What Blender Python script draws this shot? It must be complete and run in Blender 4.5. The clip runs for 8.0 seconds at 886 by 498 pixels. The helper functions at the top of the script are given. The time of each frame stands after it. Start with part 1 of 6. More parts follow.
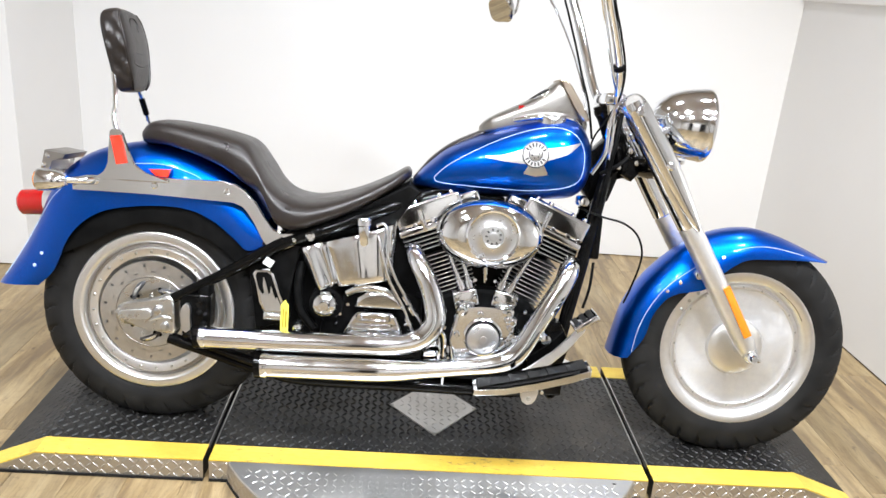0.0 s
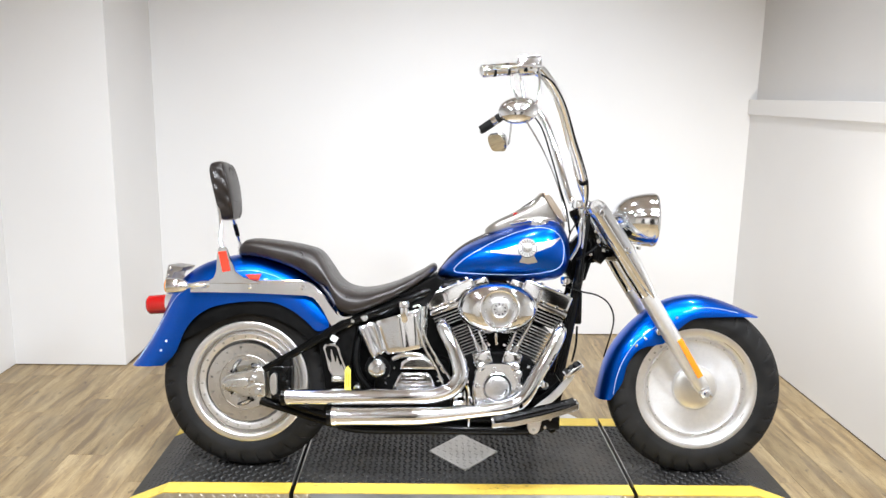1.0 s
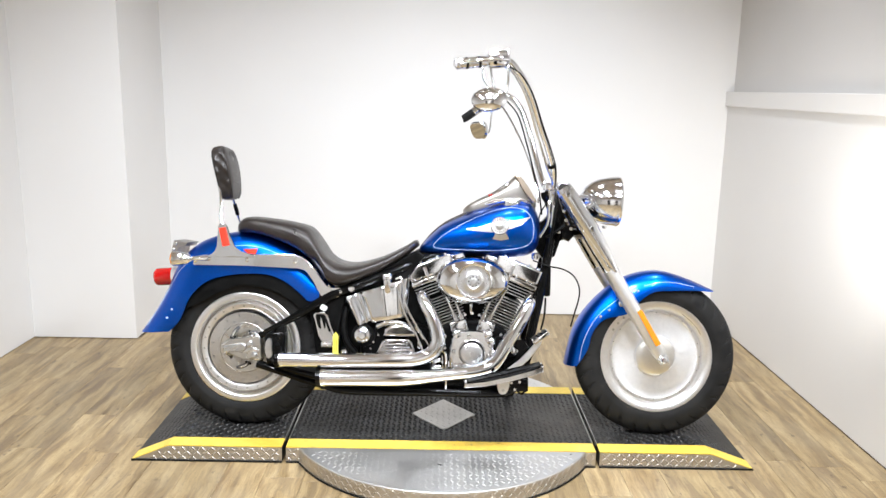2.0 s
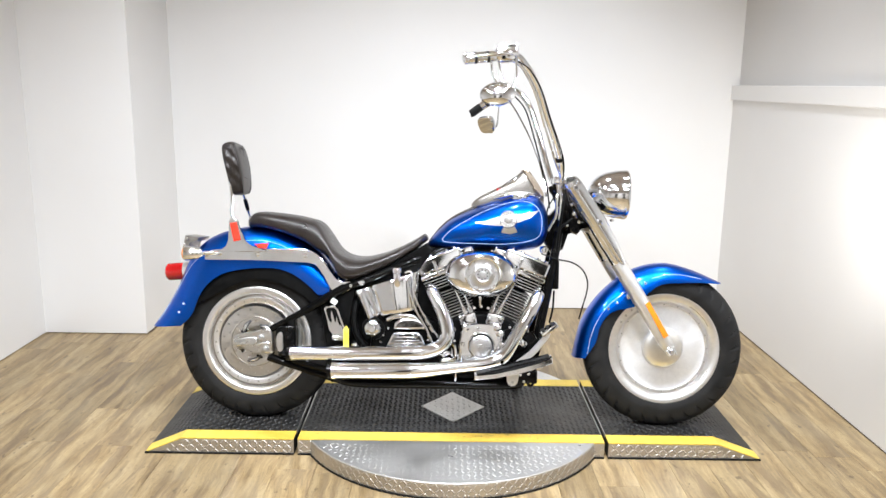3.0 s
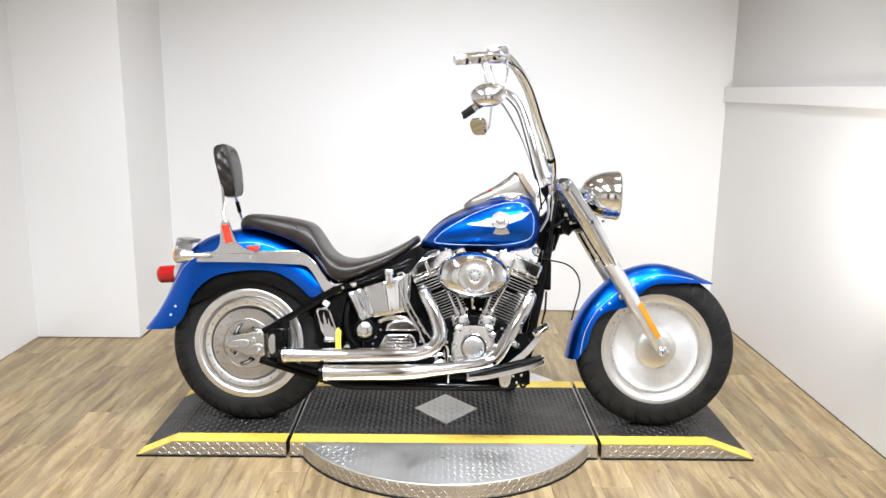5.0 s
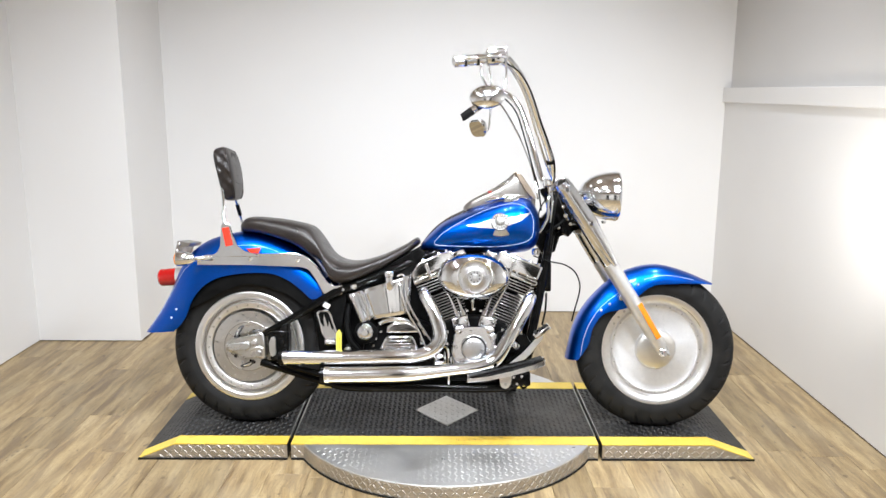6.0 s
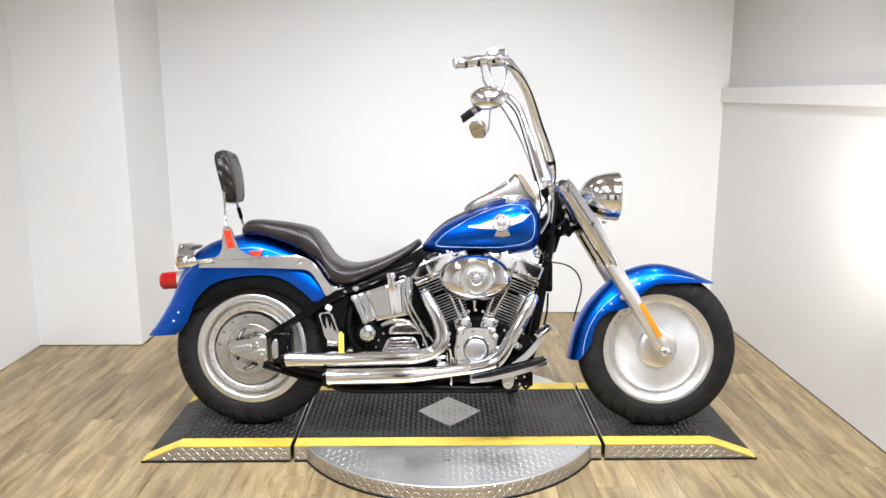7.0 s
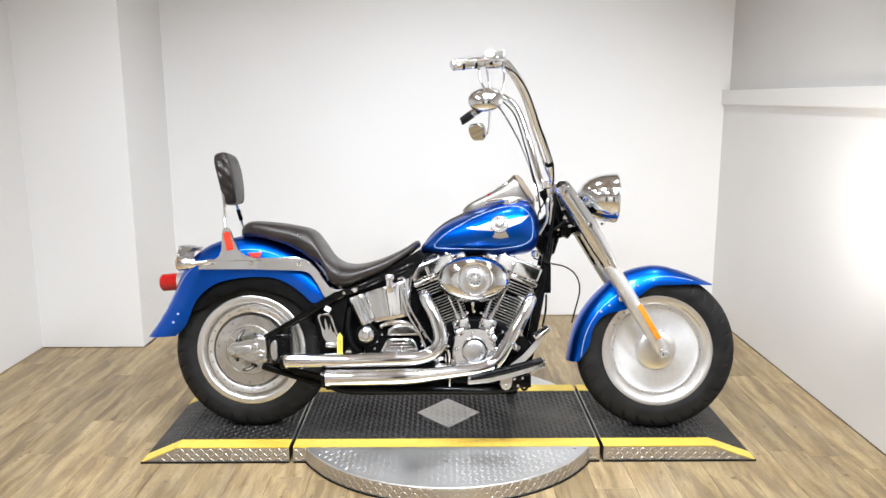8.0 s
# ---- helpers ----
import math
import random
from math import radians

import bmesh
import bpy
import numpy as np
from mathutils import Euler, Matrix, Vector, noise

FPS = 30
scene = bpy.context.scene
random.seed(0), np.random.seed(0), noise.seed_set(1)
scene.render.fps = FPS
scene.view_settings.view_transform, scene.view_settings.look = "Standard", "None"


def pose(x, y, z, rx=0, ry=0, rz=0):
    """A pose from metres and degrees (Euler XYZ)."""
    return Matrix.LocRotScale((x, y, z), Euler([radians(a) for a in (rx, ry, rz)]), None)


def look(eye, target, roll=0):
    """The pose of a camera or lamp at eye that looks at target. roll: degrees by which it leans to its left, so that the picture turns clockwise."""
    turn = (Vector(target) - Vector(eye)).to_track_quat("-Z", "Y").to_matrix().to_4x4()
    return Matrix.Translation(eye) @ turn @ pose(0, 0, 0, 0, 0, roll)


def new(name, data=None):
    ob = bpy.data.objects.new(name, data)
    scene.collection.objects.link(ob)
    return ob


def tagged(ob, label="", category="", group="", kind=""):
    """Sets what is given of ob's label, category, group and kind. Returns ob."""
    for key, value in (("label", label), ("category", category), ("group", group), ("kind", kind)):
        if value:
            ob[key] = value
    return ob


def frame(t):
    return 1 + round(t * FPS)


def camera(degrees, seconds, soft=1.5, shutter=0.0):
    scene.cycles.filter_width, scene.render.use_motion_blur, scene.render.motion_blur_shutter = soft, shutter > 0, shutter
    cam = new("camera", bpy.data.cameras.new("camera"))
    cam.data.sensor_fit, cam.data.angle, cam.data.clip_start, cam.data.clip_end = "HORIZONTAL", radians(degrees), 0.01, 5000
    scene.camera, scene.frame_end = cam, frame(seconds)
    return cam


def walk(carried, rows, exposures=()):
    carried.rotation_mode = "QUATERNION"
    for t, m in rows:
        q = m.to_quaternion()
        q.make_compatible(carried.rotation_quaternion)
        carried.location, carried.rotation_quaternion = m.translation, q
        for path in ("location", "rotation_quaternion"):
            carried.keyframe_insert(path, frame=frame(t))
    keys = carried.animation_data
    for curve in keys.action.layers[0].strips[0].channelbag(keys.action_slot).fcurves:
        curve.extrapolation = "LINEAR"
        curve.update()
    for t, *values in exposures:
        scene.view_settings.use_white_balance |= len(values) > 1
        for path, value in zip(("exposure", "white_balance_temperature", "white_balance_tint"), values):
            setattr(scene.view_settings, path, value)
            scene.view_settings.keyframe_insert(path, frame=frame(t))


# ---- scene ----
cam = camera(59.4, 8.0, soft=1.5)
PATH = [
    (0.0, (-0.1293, -1.997, 1.3424), (-0.02, -0.1121, 0.6825), 4.71),
    (0.1, (-0.1335, -2.0822, 1.3382), (-0.0349, -0.1904, 0.6967), 4.76),
    (0.2, (-0.1504, -2.1652, 1.3442), (-0.0714, -0.2719, 0.7045), 4.22),
    (0.3, (-0.156, -2.2569, 1.3591), (-0.118, -0.3621, 0.72), 2.94),
    (0.4, (-0.1587, -2.344, 1.3736), (-0.1504, -0.4285, 0.7984), 1.51),
    (0.5, (-0.1607, -2.4172, 1.3932), (-0.1242, -0.4913, 0.8552), 0.33),
    (0.6, (-0.1628, -2.48, 1.4132), (-0.0748, -0.5553, 0.8768), 0.33),
    (0.7, (-0.1627, -2.5408, 1.4253), (-0.055, -0.6191, 0.8819), 0.62),
    (0.8, (-0.1579, -2.6012, 1.4424), (-0.0472, -0.6596, 0.9756), 1.0),
    (0.9, (-0.1565, -2.6613, 1.4545), (-0.0791, -0.7088, 1.028), 0.52),
    (1.0, (-0.153, -2.7214, 1.4556), (-0.1094, -0.7605, 1.0648), 1.0),
    (1.1, (-0.1375, -2.7779, 1.4604), (-0.1196, -0.8112, 1.0973), 0.77),
    (1.2, (-0.1146, -2.8295, 1.4681), (-0.0977, -0.8589, 1.1271), 0.98),
    (1.3, (-0.0912, -2.8741, 1.4739), (-0.0667, -0.9025, 1.139), 1.28),
    (1.4, (-0.0689, -2.9103, 1.4764), (-0.0221, -0.9388, 1.1437), 1.21),
    (1.5, (-0.0525, -2.9397, 1.4733), (-0.0006, -0.9706, 1.1269), 1.28),
    (1.6, (-0.0394, -2.9593, 1.4713), (0.0184, -0.9959, 1.0947), 0.95),
    (1.7, (-0.0268, -2.9726, 1.4671), (0.0237, -1.0141, 1.065), 1.11),
    (1.8, (-0.0198, -2.9847, 1.4551), (0.023, -1.0285, 1.0407), 1.26),
    (2.0, (-0.0315, -2.9973, 1.4465), (-0.0185, -1.039, 1.04), 1.12),
    (2.2, (-0.0404, -3.0079, 1.4472), (-0.0303, -1.0486, 1.0458), 0.48),
    (3.3, (-0.0613, -3.0254, 1.4406), (-0.0546, -1.0699, 1.0211), 0.97),
    (3.5, (-0.066, -3.023, 1.442), (-0.051, -1.0662, 1.029), 0.9),
    (4.0, (-0.05, -3.029, 1.438), (-0.045, -1.0694, 1.0381), 0.7),
    (4.2, (-0.049, -3.0286, 1.4288), (-0.0415, -1.0713, 1.0177), 0.94),
    (4.5, (-0.053, -3.024, 1.43), (-0.035, -1.0687, 1.0099), 0.9),
    (4.7, (-0.0454, -3.0254, 1.4258), (-0.0281, -1.0668, 1.0215), 0.74),
    (5.8, (-0.0298, -3.0293, 1.4297), (-0.0218, -1.07, 1.0283), 0.48),
    (6.0, (-0.031, -3.031, 1.428), (-0.021, -1.0712, 1.029), 0.3),
    (6.5, (-0.045, -3.031, 1.427), (-0.03, -1.0709, 1.03), -0.0),
    (7.0, (-0.048, -3.039, 1.423), (-0.031, -1.0779, 1.031), -0.1),
    (7.5, (-0.042, -3.043, 1.425), (-0.021, -1.0813, 1.0361), -0.2),
    (8.0, (-0.02, -3.048, 1.415), (-0.017, -1.0848, 1.033), -0.2),
]
walk(cam, [(t, look(eye, target, roll)) for t, eye, target, roll in PATH], [(0, 0.12), (1.0, 0.14), (2.0, 0.13), (4.7, 0.13), (5.8, 0.04), (8.0, 0.01)])

# ---- light ----
world = bpy.data.worlds.new("world")
world.use_nodes = True
world.node_tree.nodes["Background"].inputs[0].default_value = (0.9, 0.92, 1.0, 1)
world.node_tree.nodes["Background"].inputs[1].default_value = 0.05
scene.world = world


def area_lamp(name, eye, target, sx, sy, watts, colour):
    data = bpy.data.lights.new(name, "AREA")
    data.shape, data.size, data.size_y, data.energy, data.color = "RECTANGLE", sx, sy, watts, colour
    ob = new(name, data)
    ob.matrix_world = look(eye, target)
    return ob


CEIL = 3.0
LAMP_TONE = (0.89, 0.935, 1.0)


def ceiling_lamp(x, y, watts, tilt, lean):
    """A recessed downlight, tipped towards the back wall and the middle of the booth."""
    data = bpy.data.lights.new("ceiling_lamp", "AREA")
    data.shape, data.size, data.energy, data.color = "DISK", 0.26, watts, LAMP_TONE
    data.spread = radians(106)
    new("ceiling_lamp", data).matrix_world = pose(x, y, CEIL - 0.06, tilt, lean)


for lx, share, last, lean in ((-1.2, 0.72, 0.45, 0), (0.0, 1.0, 0.95, 3), (1.1, 1.06, 1.45, 15)):
    for ly, watts, tilt in ((-4.2, 22, -12), (-2.8, 20, 26), (-1.4, 20, 30), (0.2, 8, 20)):
        ceiling_lamp(lx, ly, watts * (share if ly < 0 else last), tilt, lean)
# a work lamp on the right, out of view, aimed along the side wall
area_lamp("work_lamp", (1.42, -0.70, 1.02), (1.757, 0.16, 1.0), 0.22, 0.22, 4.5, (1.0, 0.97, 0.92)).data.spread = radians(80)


# ---- materials ----
class Graph:
    """A node material under way: short calls that add nodes and link them."""

    def __init__(self, name, rough=0.5, metal=0.0):
        self.mat = bpy.data.materials.new(name)
        self.mat.use_nodes = True
        self.tree = self.mat.node_tree
        self.bsdf = self.tree.nodes["Principled BSDF"]
        self.bsdf.inputs["Roughness"].default_value = rough
        self.bsdf.inputs["Metallic"].default_value = metal

    def put(self, socket, value):
        if isinstance(value, bpy.types.NodeSocket):
            self.tree.links.new(value, socket)
        else:
            socket.default_value = value

    def node(self, kind, out=0, **inputs):
        n = self.tree.nodes.new("ShaderNode" + kind)
        for key, value in inputs.items():
            self.put(n.inputs[key.replace("_", " ")], value)
        return n.outputs[out]

    def place(self):
        return self.node("TexCoord", 3)

    def stretch(self, vector, sx, sy, sz, offset=None):
        m = self.tree.nodes.new("ShaderNodeMapping")
        self.put(m.inputs["Vector"], vector)
        m.inputs["Scale"].default_value = (sx, sy, sz)
        if offset is not None:
            self.put(m.inputs["Location"], offset)
        return m.outputs[0]

    def noise(self, vector, scale, detail=4.0, rough=0.55):
        return self.node("TexNoise", 0, Vector=vector, Scale=scale, Detail=detail, Roughness=rough)

    def ramp(self, value, stops):
        n = self.tree.nodes.new("ShaderNodeValToRGB")
        self.put(n.inputs[0], value)
        el = n.color_ramp.elements
        while len(el) < len(stops):
            el.new(0.5)
        for e, (at, colour) in zip(el, stops):
            e.position = at
            e.color = (*colour, 1) if isinstance(colour, tuple) else (colour, colour, colour, 1)
        return n.outputs[0]

    def math(self, op, a, b=0.0):
        n = self.tree.nodes.new("ShaderNodeMath")
        n.operation = op
        self.put(n.inputs[0], a)
        self.put(n.inputs[1], b)
        return n.outputs[0]

    def mix(self, how, a, b, blend="MIX"):
        n = self.tree.nodes.new("ShaderNodeMix")
        n.data_type, n.blend_type = "RGBA", blend
        self.put(n.inputs[0], how)
        self.put(n.inputs[6], a)
        self.put(n.inputs[7], b)
        return n.outputs[2]

    def bump(self, height, strength=0.3, distance=0.01):
        self.put(self.bsdf.inputs["Normal"], self.node("Bump", 0, Height=height, Strength=strength, Distance=distance))

    def set(self, **inputs):
        for key, value in inputs.items():
            self.put(self.bsdf.inputs[key.replace("_", " ")], value)
        return self.mat


def rgb(r, g, b):
    return (r, g, b, 1)


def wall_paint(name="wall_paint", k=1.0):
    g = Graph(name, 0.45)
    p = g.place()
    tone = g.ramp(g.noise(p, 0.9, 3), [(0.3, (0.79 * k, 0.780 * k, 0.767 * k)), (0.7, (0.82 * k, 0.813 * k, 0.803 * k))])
    g.bump(g.noise(p, 160, 3), 0.06, 0.002)
    rough = g.ramp(g.noise(p, 2.5, 4), [(0.3, 0.5), (0.7, 0.64)])
    return g.set(Base_Color=tone, Roughness=rough)


def plain_paint(name, colour, rough=0.5):
    g = Graph(name, rough)
    p = g.place()
    c = g.mix(g.ramp(g.noise(p, 14, 4), [(0.35, 0.0), (0.7, 1.0)]), (*colour, 1), tuple(0.85 * v for v in colour) + (1,))
    g.bump(g.noise(p, 220, 2), 0.05, 0.001)
    return g.set(Base_Color=c)


def oak_plank():
    g = Graph("oak_plank", 0.42)
    p = g.place()
    rnd = g.tree.nodes.new("ShaderNodeObjectInfo").outputs["Random"]
    off = g.node("CombineXYZ", 0, X=g.math("MULTIPLY", rnd, 37.0), Y=g.math("MULTIPLY", rnd, 91.0), Z=0.0)
    bend = g.noise(g.stretch(p, 3.0, 1.3, 1, off), 1.8, 3)
    wavy = g.node("VectorMath", 0)
    mathnode = wavy.node
    mathnode.operation = "MULTIPLY_ADD"
    g.put(mathnode.inputs[0], g.node("CombineXYZ", 0, X=bend, Y=0.0, Z=0.0))
    mathnode.inputs[1].default_value = (0.075, 0.0, 0.0)
    g.put(mathnode.inputs[2], p)
    grain = g.noise(g.stretch(wavy, 11.0, 1.0, 1, off), 2.3, 6, 0.60)
    fine = g.noise(g.stretch(wavy, 85, 4.0, 1, off), 3.0, 3)
    blotch = g.noise(g.stretch(p, 4.0, 1.6, 1, off), 2.2, 4)
    warm = g.ramp(grain, [(0.30, (0.165, 0.105, 0.046)), (0.44, (0.34, 0.235, 0.110)), (0.56, (0.50, 0.365, 0.185)), (0.70, (0.60, 0.46, 0.26))])
    warm = g.mix(g.ramp(fine, [(0.35, 0.42), (0.55, 0.0)]), warm, rgb(0.18, 0.11, 0.05))
    warm = g.mix(g.ramp(blotch, [(0.42, 0.0), (0.62, 0.45)]), warm, rgb(0.54, 0.415, 0.235))
    smear = g.noise(g.stretch(wavy, 8.0, 0.75, 1, off), 1.9, 5, 0.64)
    warm = g.mix(g.ramp(smear, [(0.50, 0.0), (0.60, 0.66)]), warm, rgb(0.215, 0.15, 0.085))
    knot = g.noise(g.stretch(p, 9.0, 5.0, 1, off), 3.0, 3)
    warm = g.mix(g.ramp(knot, [(0.64, 0.0), (0.72, 0.7)]), warm, rgb(0.10, 0.066, 0.036))
    tone = g.ramp(rnd, [(0.0, 0.62), (0.5, 0.76), (1.0, 0.90)])
    speck = g.noise(p, 60, 3)
    warm = g.mix(g.ramp(speck, [(0.56, 0.0), (0.70, 0.35)]), warm, rgb(0.17, 0.12, 0.07))
    worn = g.noise(p, 2.1, 5, 0.6)
    warm = g.mix(g.ramp(worn, [(0.52, 0.0), (0.68, 0.30)]), warm, rgb(0.46, 0.375, 0.235))
    warm = g.mix(1.0, warm, tone, "MULTIPLY")
    g.bump(fine, 0.12, 0.002)
    return g.set(Base_Color=warm, Roughness=g.ramp(blotch, [(0.3, 0.36), (0.7, 0.5)]))


M_WALL = wall_paint(k=0.95)
# upper wall: room paint darkened by k, light's falloff put into its colour
M_UPPER_SHADED = wall_paint("upper_wall_shaded_paint", 0.84)
M_SOUTH = plain_paint("taupe_wall_paint", (0.70, 0.665, 0.62), 0.6)
# near-black paint of the unseen hall added for chrome reflections
M_UNSEEN_HALL = plain_paint("unseen_hall_paint", (0.10, 0.085, 0.07), 0.7)
M_TRIM = wall_paint("trim_paint", 1.0)
M_CEIL = plain_paint("ceiling_paint", (0.54, 0.46, 0.385), 0.7)
M_OAK = oak_plank()
M_JOINT = plain_paint("floor_joint", (0.17, 0.12, 0.075), 0.8)


# ---- building blocks ----
def part(name, bm, material, parent=None, label="", smooth=True):
    """Links a bmesh as one mesh object, under parent where one is given."""
    mesh = bpy.data.meshes.new(name)
    bmesh.ops.recalc_face_normals(bm, faces=bm.faces)
    bm.to_mesh(mesh)
    bm.free()
    mesh.materials.append(material)
    if smooth:
        mesh.shade_smooth()
        mesh.set_sharp_from_angle(angle=radians(38))
        for poly in mesh.polygons:
            if len(poly.vertices) > 4:
                poly.use_smooth = False
    ob = new(name, mesh)
    ob.parent = parent
    if label:
        ob["label"] = label
    return ob


def box(lo, hi, bevel=0.0, segs=2, bm=None):
    bm = bm or bmesh.new()
    made = bmesh.ops.create_cube(bm, size=1.0)["verts"]
    for v in made:
        v.co = Vector([lo[i] + (v.co[i] + 0.5) * (hi[i] - lo[i]) for i in range(3)])
    if bevel:
        edges = list({e for v in made for e in v.link_edges})
        bmesh.ops.bevel(bm, geom=edges, offset=bevel, segments=segs, affect="EDGES", profile=0.6)
    return bm


def prism(outline, y0, y1, bevel=0.0, bm=None, segs=2):
    """An outline of (x, z) pairs, carried from y0 to y1."""
    bm = bm or bmesh.new()
    a = [bm.verts.new((x, y0, z)) for x, z in outline]
    b = [bm.verts.new((x, y1, z)) for x, z in outline]
    n = len(outline)
    faces = [bm.faces.new(a), bm.faces.new(b[::-1])]
    for i in range(n):
        faces.append(bm.faces.new((a[i], b[i], b[(i + 1) % n], a[(i + 1) % n])))
    if bevel:
        edges = list({e for f in faces[:2] for e in f.edges})
        bmesh.ops.bevel(bm, geom=edges, offset=bevel, segments=segs, affect="EDGES", profile=0.6)
    return bm


def smooth_path(points, steps=8):
    """A Catmull-Rom line through points of any size."""
    pts = [Vector(p) for p in points]
    out = []
    for i in range(len(pts) - 1):
        p0, p1, p2, p3 = pts[max(i - 1, 0)], pts[i], pts[i + 1], pts[min(i + 2, len(pts) - 1)]
        for k in range(steps):
            t = k / steps
            out.append(0.5 * (2 * p1 + (p2 - p0) * t + (2 * p0 - 5 * p1 + 4 * p2 - p3) * t * t + (3 * p1 - p0 - 3 * p2 + p3) * t ** 3))
    out.append(pts[-1])
    return out


def tube(points, radius, steps=6, sides=14, bm=None, ends=True):
    """A round tube through points; radius is one number or one for each point."""
    bm = bm or bmesh.new()
    radii = [radius] * len(points) if isinstance(radius, (int, float)) else list(radius)
    line = smooth_path([(*p, r) for p, r in zip(points, radii)], steps) if steps > 1 else [Vector((*p, r)) for p, r in zip(points, radii)]
    spine = [Vector(p[:3]) for p in line]
    rings, side = [], None
    for i, p in enumerate(spine):
        d = (spine[min(i + 1, len(spine) - 1)] - spine[max(i - 1, 0)]).normalized()
        side = d.orthogonal() if side is None else side - side.project(d)
        side.normalize()
        up = d.cross(side)
        r = max(line[i][3], 1e-4)
        rings.append([bm.verts.new(p + r * (math.cos(a) * side + math.sin(a) * up)) for a in (2 * math.pi * k / sides for k in range(sides))])
    for a, b in zip(rings, rings[1:]):
        for k in range(sides):
            bm.faces.new((a[k], a[(k + 1) % sides], b[(k + 1) % sides], b[k]))
    if ends:
        bm.faces.new(rings[0][::-1])
        bm.faces.new(rings[-1])
    return bm


def lathe(profile, centre, axis=(0, 1, 0), sides=64, bm=None):
    """(radius, along) pairs, turned round an axis through centre."""
    bm = bm or bmesh.new()
    d = Vector(axis).normalized()
    u = d.orthogonal().normalized()
    v = d.cross(u)
    c = Vector(centre)
    rings = []
    for r, h in profile:
        if r < 1e-5:
            rings.append([bm.verts.new(c + d * h)])
        else:
            rings.append([bm.verts.new(c + d * h + r * (math.cos(a) * u + math.sin(a) * v)) for a in (2 * math.pi * k / sides for k in range(sides))])
    for a, b in zip(rings, rings[1:]):
        for k in range(sides):
            j = (k + 1) % sides
            if len(a) == 1 and len(b) == 1:
                continue
            if len(a) == 1:
                bm.faces.new((a[0], b[j], b[k]))
            elif len(b) == 1:
                bm.faces.new((a[k], a[j], b[0]))
            else:
                bm.faces.new((a[k], a[j], b[j], b[k]))
    return bm


def empty(name, label, category, group="", kind=""):
    return tagged(new(name), label, category, group, kind)


def structure(name, bm, material, label, category):
    return tagged(part(name, bm, material, smooth=False), label, category, kind="structure")


# ---- the room ----
X_R, X_L, X_J = 1.757, -2.335, -1.750
Y_B, Y_J, Y_F = 1.911, 1.270, -5.2
T = 0.12
structure("floor", box((X_L - T, Y_F - T, -0.06), (X_R + 0.6, Y_B + T, -0.006)), M_JOINT, "light oak vinyl plank floor with worn patches", "floor")
structure("wall_north", box((X_J, Y_B, 0.005), (X_R + 0.45, Y_B + T, CEIL)), M_WALL, "plain white painted booth wall behind the motorcycle", "wall")
structure("wall_jog", box((X_L, Y_J, 0.005), (X_J, Y_B + T, CEIL)), M_WALL, "white painted wall that steps forward", "wall")
structure("wall_west", box((X_L - T, Y_F, 0.005), (X_L, Y_B + T, CEIL)), M_WALL, "plain white painted side wall", "wall")
structure("wall_east", box((X_R, Y_F, 0.005), (X_R + 0.14, Y_B, 1.368)), M_WALL, "white low side wall below a ledge", "wall")
structure("ledge", box((X_R - 0.018, Y_F, 1.368), (X_R + 0.42, Y_B, 1.456), 0.004), M_TRIM, "white painted ledge board along the side wall", "ledge")
structure("wall_east_upper", box((X_R + 0.03, Y_F, 1.456), (X_R + 0.42, Y_B, CEIL)), M_UPPER_SHADED, "plain upper side wall above the ledge, shade in its colour", "wall")
# behind the viewer: wall; two wide doorways and unlit hall added to darken chrome
for k, (x0, x1, z0) in enumerate(((X_L - T, -0.85, 0), (-0.25, 0.7, 0), (1.5, X_R + 0.6, 0), (-0.85, -0.25, 2.2), (0.7, 1.5, 2.2))):
    structure("wall_south_%d" % (k + 1), box((x0, Y_F - T, z0), (x1, Y_F, CEIL)), M_SOUTH, "plain taupe wall behind the viewer", "wall")
structure("unseen_hall_wall", box((X_L - T, Y_F - 3.1, 0), (X_R + 0.6, Y_F - 3.0, CEIL)), M_UNSEEN_HALL, "unseen dark wall added for dark bands in the chrome", "wall")
structure("unseen_hall_wall_west", box((X_L - T - 0.1, Y_F - 3.0, 0), (X_L - T, Y_F - T, CEIL)), M_UNSEEN_HALL, "unseen dark wall added for dark bands in the chrome", "wall")
structure("unseen_hall_wall_east", box((X_R + 0.6, Y_F - 3.0, 0), (X_R + 0.7, Y_F - T, CEIL)), M_UNSEEN_HALL, "unseen dark wall added for dark bands in the chrome", "wall")
structure("unseen_hall_floor", box((X_L - T, Y_F - 3.0, -0.06), (X_R + 0.6, Y_F - T, -0.002)), M_UNSEEN_HALL, "unseen dark hall floor added for chrome reflections", "floor")
structure("unseen_hall_ceiling", box((X_L - T, Y_F - 3.0, CEIL), (X_R + 0.6, Y_F - T, CEIL + 0.1)), M_UNSEEN_HALL, "unseen dark hall ceiling added for chrome reflections", "ceiling")
structure("ceiling", box((X_L - T, Y_F - T, CEIL), (X_R + 0.6, Y_B + T, CEIL + 0.1)), M_CEIL, "warm tan painted ceiling", "ceiling")


# ---- materials of the motorcycle and its stand ----
def chrome(name="chrome", tone=0.89, wave=30.0, dent=0.025, lo=0.06, hi=0.16):
    g = Graph(name, 0.06, 1.0)
    p = g.place()
    rough = g.ramp(g.noise(p, 22, 4), [(0.35, lo), (0.75, hi)])
    g.bump(g.noise(p, wave, 2), dent, 0.004 * 30 / wave)
    return g.set(Base_Color=rgb(0.975 * tone, tone, 1.035 * tone), Roughness=rough)


